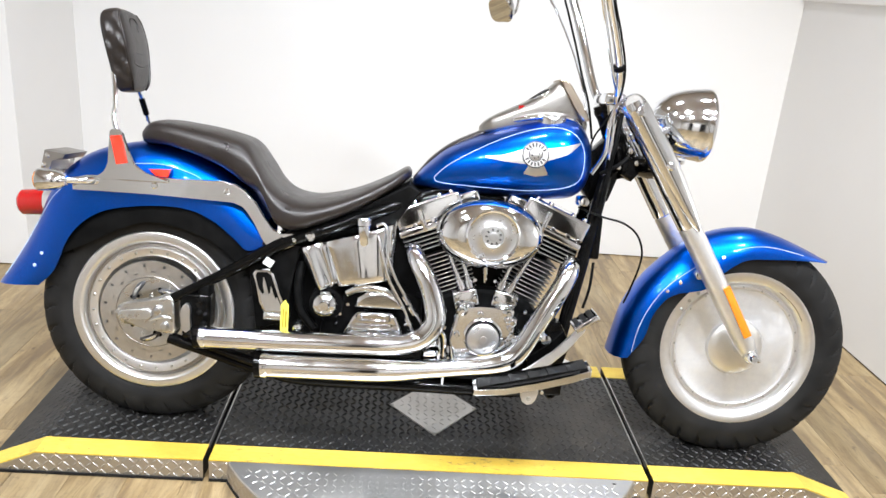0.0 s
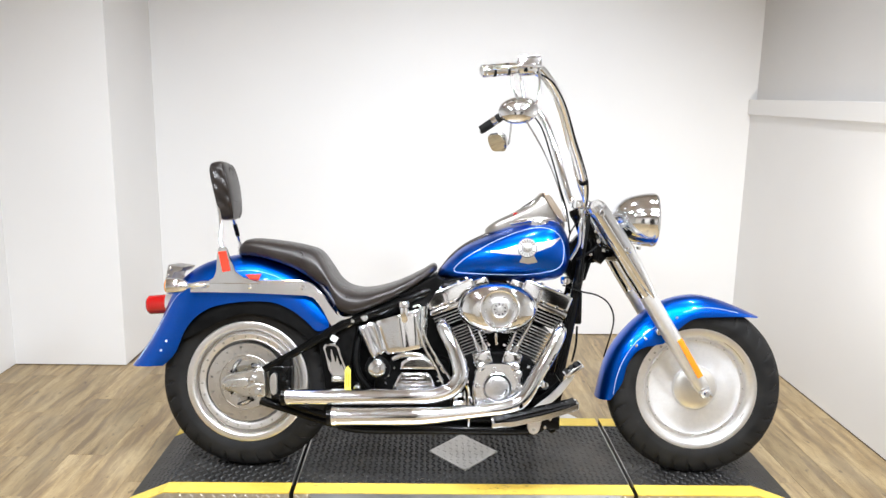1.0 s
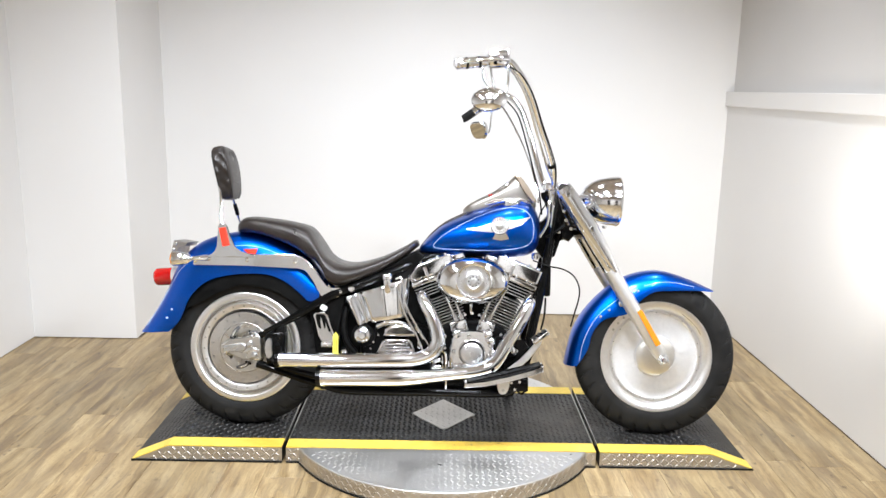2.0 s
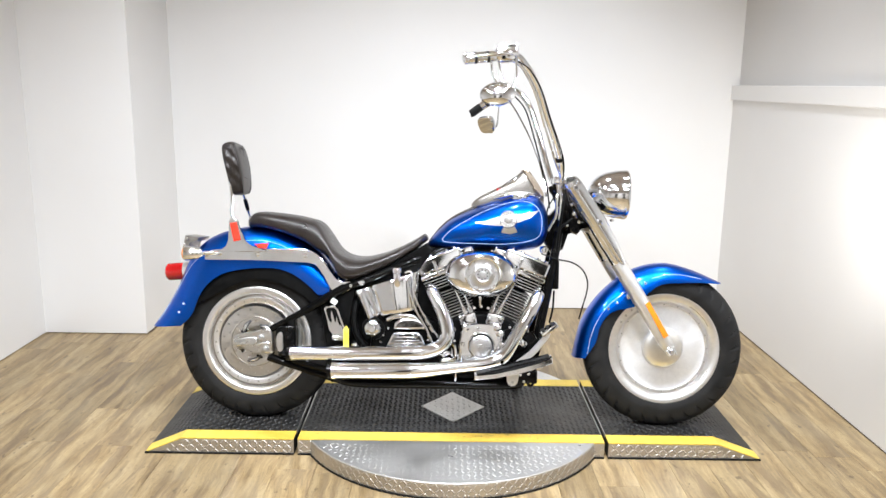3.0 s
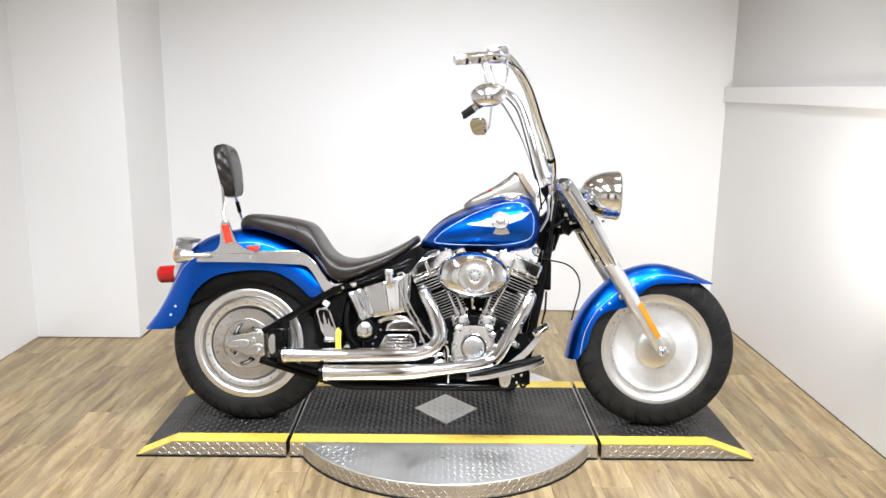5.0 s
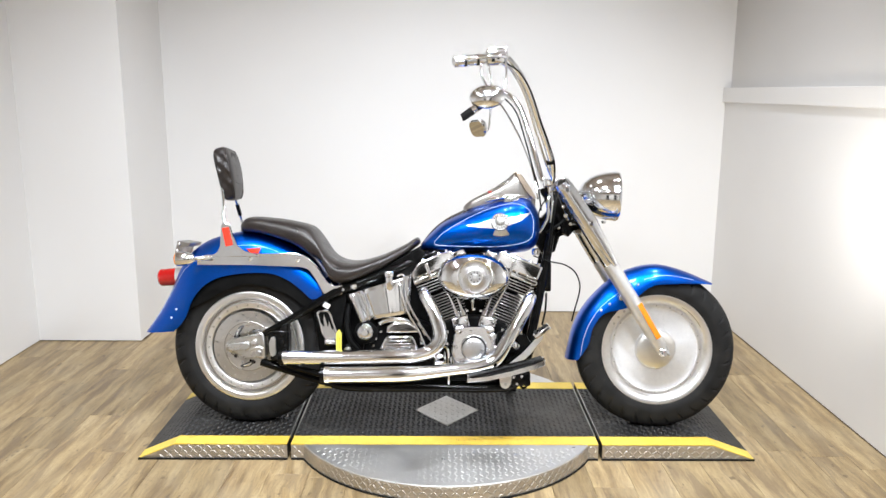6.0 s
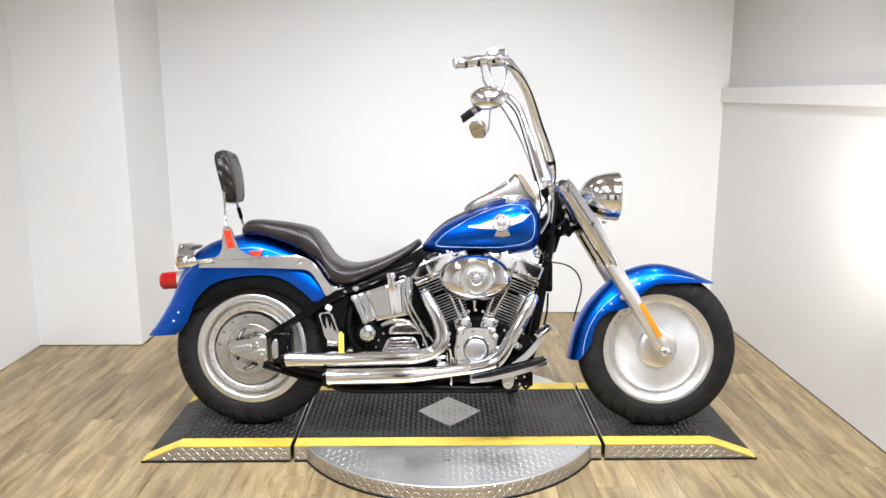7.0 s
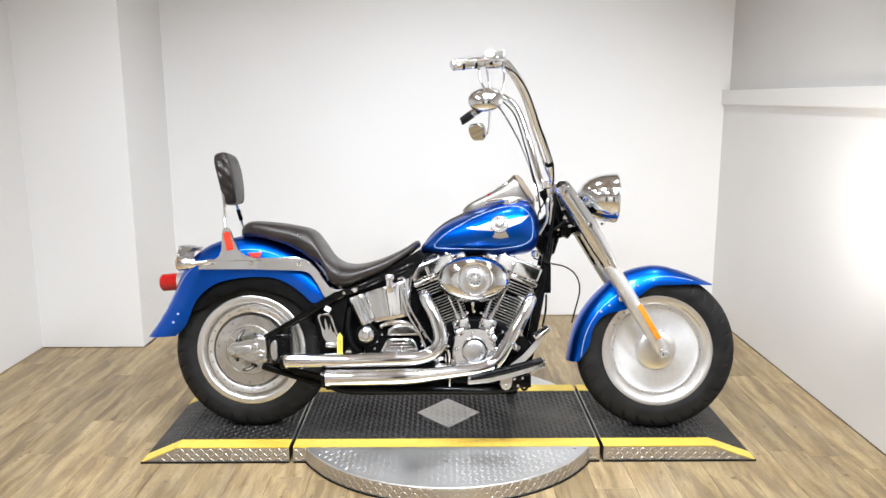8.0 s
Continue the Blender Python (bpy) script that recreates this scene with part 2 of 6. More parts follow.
def alloy(name, colour, lo, hi, scale=40):
    g = Graph(name, 0.3, 1.0)
    p = g.place()
    n = g.noise(p, scale, 5)
    tone = g.mix(g.ramp(n, [(0.35, 0.0), (0.7, 1.0)]), (*colour, 1), tuple(0.91 * v for v in colour) + (1,))
    g.bump(g.noise(p, 300, 2), 0.05, 0.0006)
    return g.set(Base_Color=tone, Roughness=g.ramp(n, [(0.3, lo), (0.75, hi)]))


def blue_lacquer():
    g = Graph("blue_lacquer", 0.32, 1.0)
    p = g.place()
    flake = g.noise(p, 900, 2)
    tone = g.ramp(flake, [(0.35, (0.0, 0.066, 0.43)), (0.7, (0.0, 0.122, 0.71))])
    return g.set(Base_Color=tone, Coat_Weight=0.5, Coat_Roughness=0.02, Roughness=g.ramp(g.noise(p, 6, 3), [(0.3, 0.30), (0.7, 0.38)]))


def gloss(name, colour, rough, coat=0.0):
    g = Graph(name, rough)
    p = g.place()
    n = g.noise(p, 35, 5)
    tone = g.mix(g.ramp(n, [(0.4, 0.0), (0.75, 1.0)]), (*colour, 1), tuple(min(1.0, 1.5 * v + 0.002) for v in colour) + (1,))
    return g.set(Base_Color=tone, Coat_Weight=coat, Specular_IOR_Level=0.07, Roughness=g.ramp(n, [(0.3, rough * 0.8), (0.75, min(1.0, rough * 1.3))]))


def rubber():
    g = Graph("rubber", 0.62)
    p = g.place()
    n = g.noise(p, 18, 6)
    tone = g.ramp(n, [(0.3, (0.008, 0.008, 0.0083)), (0.65, (0.017, 0.0166, 0.0162)), (0.85, (0.046, 0.041, 0.034))])
    g.bump(g.noise(p, 260, 3), 0.12, 0.001)
    return g.set(Base_Color=tone, Roughness=g.ramp(n, [(0.3, 0.5), (0.7, 0.72)]), Specular_IOR_Level=0.2)


def leather():
    g = Graph("leather", 0.36)
    p = g.place()
    pores = g.node("TexVoronoi", 0, Vector=p, Scale=420.0)
    folds = g.noise(g.stretch(p, 1, 1.6, 1), 16, 4)
    tone = g.ramp(folds, [(0.3, (0.0105, 0.0080, 0.0070)), (0.7, (0.024, 0.0182, 0.0160))])
    g.bump(g.mix(0.5, g.ramp(pores, [(0.0, 0.0), (0.6, 1.0)]), folds), 0.18, 0.0025)
    return g.set(Base_Color=tone, Roughness=g.ramp(folds, [(0.3, 0.26), (0.7, 0.41)]), Specular_IOR_Level=0.5)


def lens(name, colour):
    g = Graph(name, 0.12)
    p = g.place()
    ribs = g.node("TexWave", 0, Vector=p, Scale=60.0)
    g.bump(ribs, 0.1, 0.001)
    return g.set(Base_Color=(*colour, 1), Coat_Weight=1.0, Subsurface_Weight=0.2, Subsurface_Scale=0.02)


def mat_black():
    g = Graph("black_tread_paint", 0.42)
    p = g.place()
    dust = g.noise(p, 5, 6, 0.65)
    scuff = g.noise(g.stretch(p, 1, 5, 1), 26, 5)
    tone = g.ramp(dust, [(0.35, (0.0065, 0.0065, 0.007)), (0.6, (0.0155, 0.0145, 0.013)), (0.8, (0.048, 0.044, 0.037))])
    tone = g.mix(g.ramp(scuff, [(0.62, 0.0), (0.8, 0.35)]), tone, rgb(0.14, 0.13, 0.12))
    trodden = g.tree.nodes.new("ShaderNodeTexGradient")
    trodden.gradient_type = "SPHERICAL"
    g.put(trodden.inputs[0], g.stretch(p, 3.6, 3.8, 0.5, (-1.66, -0.49, 0.0)))
    patch = g.math("MULTIPLY", g.ramp(trodden.outputs[0], [(0.0, 0.0), (0.5, 1.0)]), g.ramp(g.noise(p, 14, 5), [(0.34, 0.2), (0.62, 1.0)]))
    tone = g.mix(g.math("MULTIPLY", patch, 0.8), tone, rgb(0.040, 0.034, 0.027))
    return g.set(Base_Color=tone, Roughness=g.ramp(dust, [(0.3, 0.34), (0.75, 0.62)]))


def yellow_strip():
    g = Graph("yellow_strip", 0.5)
    p = g.place()
    wear = g.noise(g.stretch(p, 1, 3, 1), 30, 6, 0.7)
    tone = g.ramp(wear, [(0.28, (0.66, 0.44, 0.055)), (0.60, (0.76, 0.57, 0.10)), (0.74, (0.34, 0.25, 0.07))])
    tone = g.mix(g.ramp(g.noise(p, 3.2, 4), [(0.50, 0.0), (0.66, 0.55)]), tone, rgb(0.60, 0.36, 0.03))
    scuff = g.noise(g.stretch(p, 1, 2.2, 1), 55, 4, 0.6)
    patch = g.ramp(g.noise(p, 4.5, 3), [(0.52, 0.0), (0.64, 1.0)])
    tone = g.mix(g.math("MULTIPLY", g.ramp(scuff, [(0.58, 0.0), (0.66, 0.7)]), patch), tone, rgb(0.10, 0.085, 0.05))
    g.bump(g.noise(p, 300, 2), 0.15, 0.001)
    return g.set(Base_Color=tone)


def spun(name, colour, rough):
    """Turned metal: fine rings that draw the highlight out into a bow tie."""
    g = Graph(name, rough, 1.0)
    t = g.tree.nodes.new("ShaderNodeTangent")
    t.direction_type, t.axis = "RADIAL", "Y"
    n = g.noise(g.place(), 60, 4)
    tone = g.mix(g.ramp(n, [(0.4, 0.0), (0.7, 1.0)]), (*colour, 1), tuple(0.95 * v for v in colour) + (1,))
    return g.set(Base_Color=tone, Anisotropic=0.35, Tangent=t.outputs[0], Roughness=g.ramp(n, [(0.3, rough * 0.85), (0.75, rough * 1.2)]))


M_SPUN = spun("spun_alloy", (0.72, 0.72, 0.725), 0.30)
M_SPUNWHEEL = spun("spun_wheel_alloy", (0.80, 0.805, 0.815), 0.54)
M_LIP = spun("machined_lip_alloy", (0.84, 0.835, 0.83), 0.34)
M_HUB = alloy("hub_alloy", (0.78, 0.765, 0.735), 0.36, 0.48, 25)
M_RIM = alloy("satin_rim_alloy", (0.80, 0.795, 0.785), 0.40, 0.54, 30)
M_CHROME = chrome()
M_POLISH = alloy("polished_alloy", (0.74, 0.76, 0.78), 0.24, 0.38)
M_SATIN = alloy("satin_wheel_alloy", (0.70, 0.705, 0.715), 0.30, 0.42, 25)
M_SOFT = alloy("soft_chrome", (0.80, 0.80, 0.795), 0.24, 0.34, 30)
M_PLATE = alloy("tread_plate_alloy", (0.58, 0.57, 0.55), 0.36, 0.56, 6)
# skirt and rim metal: darker and tanner than the disc top
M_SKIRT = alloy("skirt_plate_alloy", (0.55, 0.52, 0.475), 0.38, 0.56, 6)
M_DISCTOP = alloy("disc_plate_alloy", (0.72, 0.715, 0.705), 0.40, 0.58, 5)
# chrome whose dim grey reflections are put into the base colour
M_GREYREFLECT = alloy("grey_reflection_chrome", (0.42, 0.40, 0.375), 0.28, 0.42, 30)
# console's chrome end, the tan it reflects put into the base colour
M_TANREFLECT = alloy("console_end_tan_reflection", (0.50, 0.42, 0.335), 0.26, 0.40, 30)
M_STRUT = chrome("strut_chrome", 0.90, 4.5, 0.06, 0.08, 0.17)
M_DISC = alloy("brake_steel", (0.58, 0.575, 0.56), 0.26, 0.42)
M_BRAKE = alloy("brake_disc_steel", (0.40, 0.375, 0.345), 0.30, 0.48, 18)
M_ROTOR = spun("rotor_steel", (0.62, 0.605, 0.585), 0.36)
M_CARRIER = alloy("carrier_alloy", (0.70, 0.69, 0.67), 0.24, 0.38)
M_BLUE = blue_lacquer()
M_BLACK = gloss("black_enamel", (0.002, 0.002, 0.002), 0.18, 0.16)
M_FIN = gloss("black_fin_coat", (0.002, 0.002, 0.002), 0.38)
M_PLASTIC = gloss("black_plastic", (0.003, 0.003, 0.003), 0.45)
M_RUBBER = rubber()
M_LEATHER = leather()
M_RED = lens("red_lens", (0.42, 0.006, 0.006))
M_REDREF = lens("red_reflector", (0.75, 0.045, 0.02))
M_AMBER = lens("amber_lens", (0.85, 0.27, 0.015))
M_TAG = plain_paint("yellow_tag", (0.84, 0.74, 0.11), 0.5)
M_WHITE = plain_paint("white_plastic", (0.78, 0.78, 0.76), 0.4)
M_PIN = gloss("silver_stripe", (0.36, 0.52, 0.80), 0.35, 0.5)
M_BADGE = alloy("badge_silver", (0.66, 0.655, 0.64), 0.28, 0.42)
M_MAT = mat_black()
M_YELLOW = yellow_strip()
M_CLEAR = Graph("lamp_glass", 0.02).set(Base_Color=rgb(1, 1, 1), Transmission_Weight=1.0, IOR=1.45)
M_MIRROR = Graph("mirror_glass", 0.01, 1.0).set(Base_Color=rgb(0.85, 0.86, 0.86))
M_BAND = gloss("badge_band", (0.075, 0.075, 0.078), 0.35)


# ---- the floor planks ----
def plank_mesh(length, width):
    bm = box((-width / 2 + 0.0004, -length / 2 + 0.0004, -0.006), (width / 2 - 0.0004, length / 2 - 0.0004, 0.0), 0.0007, 1)
    mesh = bpy.data.meshes.new("plank")
    bm.to_mesh(mesh)
    bm.free()
    mesh.materials.append(M_OAK)
    return mesh


# ---- the ramp with its turntable ----
H = 0.065
RAMP_Y0, RAMP_Y1 = -0.190, 0.476


def lozenge(bm, x, y, z, angle, length, width, height, face=None):
    """A raised tread bar with a pointed plan; face carries (u, v, w) into the plate's own plane."""
    ca, sa = math.cos(angle), math.sin(angle)
    ring = [(-length / 2, 0, 0), (-length / 5, -width / 2, 0), (length / 5, -width / 2, 0), (length / 2, 0, 0), (length / 5, width / 2, 0), (-length / 5, width / 2, 0)]
    tops = [(-length / 4, 0, height), (length / 4, 0, height)]
    verts = []
    for a, b, c in ring + tops:
        u, v, w = x + a * ca - b * sa, y + a * sa + b * ca, z + c
        verts.append(bm.verts.new(face(u, v, w) if face else (u, v, w)))
    r, t = verts[:6], verts[6:]
    for q in ((r[0], r[1], t[0]), (r[1], r[2], t[1], t[0]), (r[2], r[3], t[1]), (r[3], r[4], t[1]), (r[4], r[5], t[0], t[1]), (r[5], r[0], t[0])):
        bm.faces.new(q)


def tread(x0, x1, y0, y1, pitch, length, width, height, keep=None, face=None, worn=None):
    """Rows of raised bars; worn gives the share of their height that is left at a place."""
    bm = bmesh.new()
    nx, ny = int((x1 - x0) / pitch), int((y1 - y0) / pitch)
    for i in range(nx):
        for j in range(ny):
            x, y = x0 + (i + 0.5) * (x1 - x0) / nx, y0 + (j + 0.5) * (y1 - y0) / ny
            if keep is None or keep(x, y):
                left = worn(x, y) if worn else 1.0
                if left > 0.06:
                    lozenge(bm, x, y, 0, radians(45 if (i + j) % 2 else -45), length * (0.55 + 0.45 * left), width * (0.5 + 0.5 * left), height * left, face)
    return bm


def polished(x, y, cx, cy, rx, ry, most):
    """1 on fresh tread, falling to 1 - most in the middle of a trodden place with a ragged edge."""
    rag = 0.30 * math.sin(31 * x + 17 * y) + 0.25 * math.sin(53 * y - 23 * x)
    return 1.0 - most * math.exp(-(((x - cx) / rx) ** 2 + ((y - cy) / ry) ** 2) * (1.0 + rag))


def deck_height(x):
    """The top of the deck, which slopes to the floor at both ends."""
    if x < -1.068:
        return max(0.004, H * (x + 1.213) / 0.145)
    if x > 1.050:
        return max(0.004, H * (1.220 - x) / 0.170)
    return H


def deck_strip(x0, x1, y0, y1, lift, thick):
    """A sheet that follows the deck between two lines."""
    xs = sorted({x0, x1, *[x for x in (-1.068, 1.050) if x0 < x < x1]})
    return prism([(x, deck_height(x) + lift) for x in xs] + [(x, max(0.001, deck_height(x) + lift - thick)) for x in reversed(xs)], y0, y1)


def ramp_section(name, x0, x1, label, ends):
    thing = empty(name, label, "ramp", "ramp sections")
    xs = sorted({x0, x1, *[x for x in (-1.068, 1.050) if x0 < x < x1]})
    body = [(x, deck_height(x) - 0.004) for x in xs] + [(x1, 0.0), (x0, 0.0)]
    body = [p for i, p in enumerate(body) if p not in body[:i]]
    if ends:
        body = [(x, max(z, 0.0)) for x, z in body]
        body = [p for i, p in enumerate(body) if p not in body[:i]]
    part("deck", prism(body, RAMP_Y0 + 0.003, RAMP_Y1 - 0.003), M_MAT, thing, "black painted deck", smooth=False)
    part("tread_mat", deck_strip(x0, x1, RAMP_Y0 + 0.074, RAMP_Y1 - 0.08, 0.0, 0.006), M_MAT, thing, "black tread plate surface", smooth=False)
    inlay = lambda x, y: abs(x - 0.005) / 0.137 + abs(y - 0.142) / 0.165 > 1.0
    tagged(part("tread_pattern", tread(x0 + 0.004, x1 - 0.004, RAMP_Y0 + 0.078, RAMP_Y1 - 0.084, 0.0215, 0.025, 0.0080, 0.0036, inlay,
                                      lambda u, v, w: (u, v, deck_height(u) + w), lambda x, y: polished(x, y, 0.46, 0.13, 0.20, 0.20, 0.72)), M_MAT, thing, smooth=False), kind="stuff")
    part("edge_strip", deck_strip(x0, x1, RAMP_Y0, RAMP_Y0 + 0.072, 0.001, 0.004), M_YELLOW, thing, "worn yellow safety edge strip", smooth=False)
    part("edge_strip", deck_strip(x0, x1, RAMP_Y1 - 0.078, RAMP_Y1, 0.001, 0.004), M_YELLOW, thing, "worn yellow safety edge strip", smooth=False)
    for x in (x0, x1):
        if deck_height(x) > 0.5 * H:
            lo, hi = (x - 0.0015, x + 0.002) if x == x0 else (x - 0.002, x + 0.0015)
            part("end_edge", box((lo, RAMP_Y0 + 0.073, H - 0.012), (hi, RAMP_Y1 - 0.079, H + 0.0022)), M_PLATE, thing, "bare metal end edge", smooth=False)
    skirt = [(x, max(deck_height(x) - 0.004, 0.002)) for x in xs] + [(x1, 0.001), (x0, 0.001)]
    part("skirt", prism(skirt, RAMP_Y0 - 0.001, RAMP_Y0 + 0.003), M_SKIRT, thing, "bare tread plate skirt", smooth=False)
    # dark strip added along the floor for the skirt's shadow gap and dirt
    part("shadow_dirt_strip", box((x0, RAMP_Y0 - 0.006, 0.0), (x1, RAMP_Y0 + 0.002, 0.0065)), M_RUBBER, thing, "dark strip for the shadow and dirt under the skirt", smooth=False)
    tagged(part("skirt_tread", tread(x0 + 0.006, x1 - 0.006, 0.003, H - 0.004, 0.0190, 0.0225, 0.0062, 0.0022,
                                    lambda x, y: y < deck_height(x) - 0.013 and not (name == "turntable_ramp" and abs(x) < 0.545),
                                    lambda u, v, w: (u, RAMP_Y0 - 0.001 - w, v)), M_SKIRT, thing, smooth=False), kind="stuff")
    return thing


ramp_section("ramp_end", -1.213, -0.626, "black tread plate ramp end with yellow edges, under the rear wheel", True)
ramp_section("ramp_end", 0.616, 1.220, "black tread plate ramp end with yellow edges, under the front wheel", True)
mid = ramp_section("turntable_ramp", -0.610, 0.600, "black tread plate platform with yellow edges and bare metal diamond", False)


def diamond_plate():
    bm = bmesh.new()
    pts = [(-0.132, 0.142), (0.005, -0.020), (0.142, 0.142), (0.005, 0.304)]
    lo = [bm.verts.new((x, y, H)) for x, y in pts]
    hi = [bm.verts.new((x * 0.985, 0.142 + (y - 0.142) * 0.985, H + 0.0035)) for x, y in pts]
    bm.faces.new(hi)
    for i in range(4):
        bm.faces.new((lo[i], lo[(i + 1) % 4], hi[(i + 1) % 4], hi[i]))
    return bm


plate = part("diamond_plate", diamond_plate(), M_PLATE, mid, "bare metal diamond plate", smooth=False)
tagged(part("plate_tread", tread(-0.13, 0.14, -0.02, 0.30, 0.024, 0.02, 0.005, 0.0014,
                                lambda x, y: abs(x - 0.005) / 0.12 + abs(y - 0.142) / 0.145 < 1.0, lambda u, v, w: (u, v, H + 0.0035 + w)), M_PLATE, plate, smooth=False), kind="stuff")

for x, y in ((-0.122, 0.142), (0.132, 0.142), (0.005, -0.008), (0.005, 0.292)):
    part("rivet", lathe([(0.0, 0.0022), (0.0035, 0.0018), (0.0055, 0.0)], (x, y, H + 0.0034), (0, 0, 1), 12), M_DISC, plate)

DISC_Y, DISC_R = 0.120, 0.640


def disc_segment(sign, edge):
    """The part of the turntable that stands out past one long edge of the ramp."""
    half = math.acos(abs(edge - DISC_Y) / DISC_R)
    mid_a = -math.pi / 2 if sign < 0 else math.pi / 2
    arc = [(DISC_R * math.cos(mid_a - half + 2 * half * k / 48), DISC_Y + DISC_R * math.sin(mid_a - half + 2 * half * k / 48)) for k in range(49)]
    bm = bmesh.new()
    lo = [bm.verts.new((x, y, 0.002)) for x, y in arc]
    up = [bm.verts.new((x, y, H - 0.003)) for x, y in arc]
    hi = [bm.verts.new((x * 0.997, DISC_Y + (y - DISC_Y) * 0.997, H)) for x, y in arc]
    n = len(arc)
    for i in range(n):
        j = (i + 1) % n
        bm.faces.new((lo[i], lo[j], up[j], up[i]))
        bm.faces.new((up[i], up[j], hi[j], hi[i]))
    bm.faces.new(hi)
    bm.faces.new(lo[::-1])
    return bm


turn = empty("turntable_disc", "round bare tread plate turntable disc under the ramp", "turntable")
for sign, edge in ((-1, RAMP_Y0 - 0.004), (1, RAMP_Y1 + 0.004)):
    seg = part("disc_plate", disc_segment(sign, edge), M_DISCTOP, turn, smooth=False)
    ring = [(1.008 * v.co.x, DISC_Y + 1.008 * (v.co.y - DISC_Y)) for v in seg.data.vertices if v.co.z < 0.003]
    base_bm = bmesh.new()
    low = [base_bm.verts.new((x, y, 0.0)) for x, y in ring]
    top = [base_bm.verts.new((x, y, 0.007)) for x, y in ring]
    for i in range(len(ring)):
        j = (i + 1) % len(ring)
        base_bm.faces.new((low[i], low[j], top[j], top[i]))
    base_bm.faces.new(top)
    # dark ring added around the disc's foot, standing for its shadow and dirt
    part("shadow_dirt_ring", base_bm, M_RUBBER, turn, "dark ring for the shadow and dirt under the disc", smooth=False)
    y0, y1 = (DISC_Y - DISC_R, edge) if sign < 0 else (edge, DISC_Y + DISC_R)
    tagged(part("disc_tread", tread(-DISC_R, DISC_R, y0, y1, 0.0225, 0.0215, 0.0052, 0.0016,
                                   lambda x, y: math.hypot(x, y - DISC_Y) < DISC_R - 0.02 and (y - edge) * sign > 0.012, lambda u, v, w: (u, v, H + w), lambda x, y: polished(x, y, -0.15, -0.34, 0.20, 0.40, 0.80)), M_DISCTOP, seg, smooth=False), kind="stuff")
    a0 = 1.5 * math.pi if sign < 0 else 0.5 * math.pi
    span = DISC_R * math.acos(abs(edge - DISC_Y) / DISC_R)
    band = bmesh.new()
    rows = [[band.verts.new((r * math.cos(a0 + span / DISC_R * (k / 30 - 1)), DISC_Y + r * math.sin(a0 + span / DISC_R * (k / 30 - 1)), z)) for k in range(61)]
            for r, z in ((DISC_R - 0.002, 0.003), (DISC_R + 0.0015, 0.003), (DISC_R + 0.0015, H - 0.004), (DISC_R - 0.002, H - 0.004))]
    for lo, hi in zip(rows, rows[1:]):
        for k in range(60):
            band.faces.new((lo[k], lo[k + 1], hi[k + 1], hi[k]))
    rim = part("disc_rim", band, M_SKIRT, turn, "tread plate rim band, darker and tanner than the disc top")
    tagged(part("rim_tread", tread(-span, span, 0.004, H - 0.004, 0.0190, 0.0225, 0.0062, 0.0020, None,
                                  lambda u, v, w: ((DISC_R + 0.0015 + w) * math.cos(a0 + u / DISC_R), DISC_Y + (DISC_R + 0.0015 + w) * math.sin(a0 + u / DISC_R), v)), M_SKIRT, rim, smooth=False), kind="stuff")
for x, y, angle, size in ((-0.009, -0.315, -0.45, 0.013), (0.498, -0.212, 0.1, 0.007)):
    scar = bmesh.new()
    lozenge(scar, x, y, H, angle, 2 * size, 0.006, 0.0006)
    part("scar", scar, M_FIN, turn, "short dark gouge in the plate", smooth=False)


# ---- the motorcycle ----
bike = empty("motorcycle", "blue cruiser motorcycle with tall chrome handlebars, leaning on its stand", "motorcycle")
bike.matrix_world = Matrix.Translation((0, 0.03, H)) @ pose(0, 0, 0, 0, 0, -1.4) @ pose(0, 0, 0, -9.0, 0, 0)
REAR, FRONT, WHEEL_R = (-0.8115, 0.321), (0.8645, 0.322), 0.326


def shell(stations, power, thick, arcs=12):
    """A fender: stations of top (x, z), side edge (x, z) and half width, arched across."""
    line = smooth_path(stations, 5)
    bm = bmesh.new()
    outer, inner = [], []
    for tx, tz, ex, ez, w in line:
        a_ring, b_ring = [], []
        for k in range(2 * arcs + 1):
            a = math.pi * k / (2 * arcs)
            c, s = math.cos(a), math.sin(a)
            y = -w * math.copysign(abs(c) ** (2 / power), c)
            f = abs(s) ** (2 / power)
            x, z = ex + (tx - ex) * f, ez + (tz - ez) * f
            a_ring.append(bm.verts.new((x, y, z)))
            d = Vector((ex - tx, ez - tz))
            d = d.normalized() * thick * f if d.length > 1e-6 else Vector((0, 0))
            b_ring.append(bm.verts.new((x + d.x, y * (1 - thick / w), z + d.y)))
        outer.append(a_ring)
        inner.append(b_ring)
    m = 2 * arcs
    for i in range(len(outer) - 1):
        for k in range(m):
            bm.faces.new((outer[i][k], outer[i][k + 1], outer[i + 1][k + 1], outer[i + 1][k]))
            bm.faces.new((inner[i][k], inner[i + 1][k], inner[i + 1][k + 1], inner[i][k + 1]))
        for k in (0, m):
            bm.faces.new((outer[i][k], outer[i + 1][k], inner[i + 1][k], inner[i][k]))
    for i in (0, len(outer) - 1):
        for k in range(m):
            bm.faces.new((outer[i][k], outer[i][k + 1], inner[i][k + 1], inner[i][k]))
    return bm


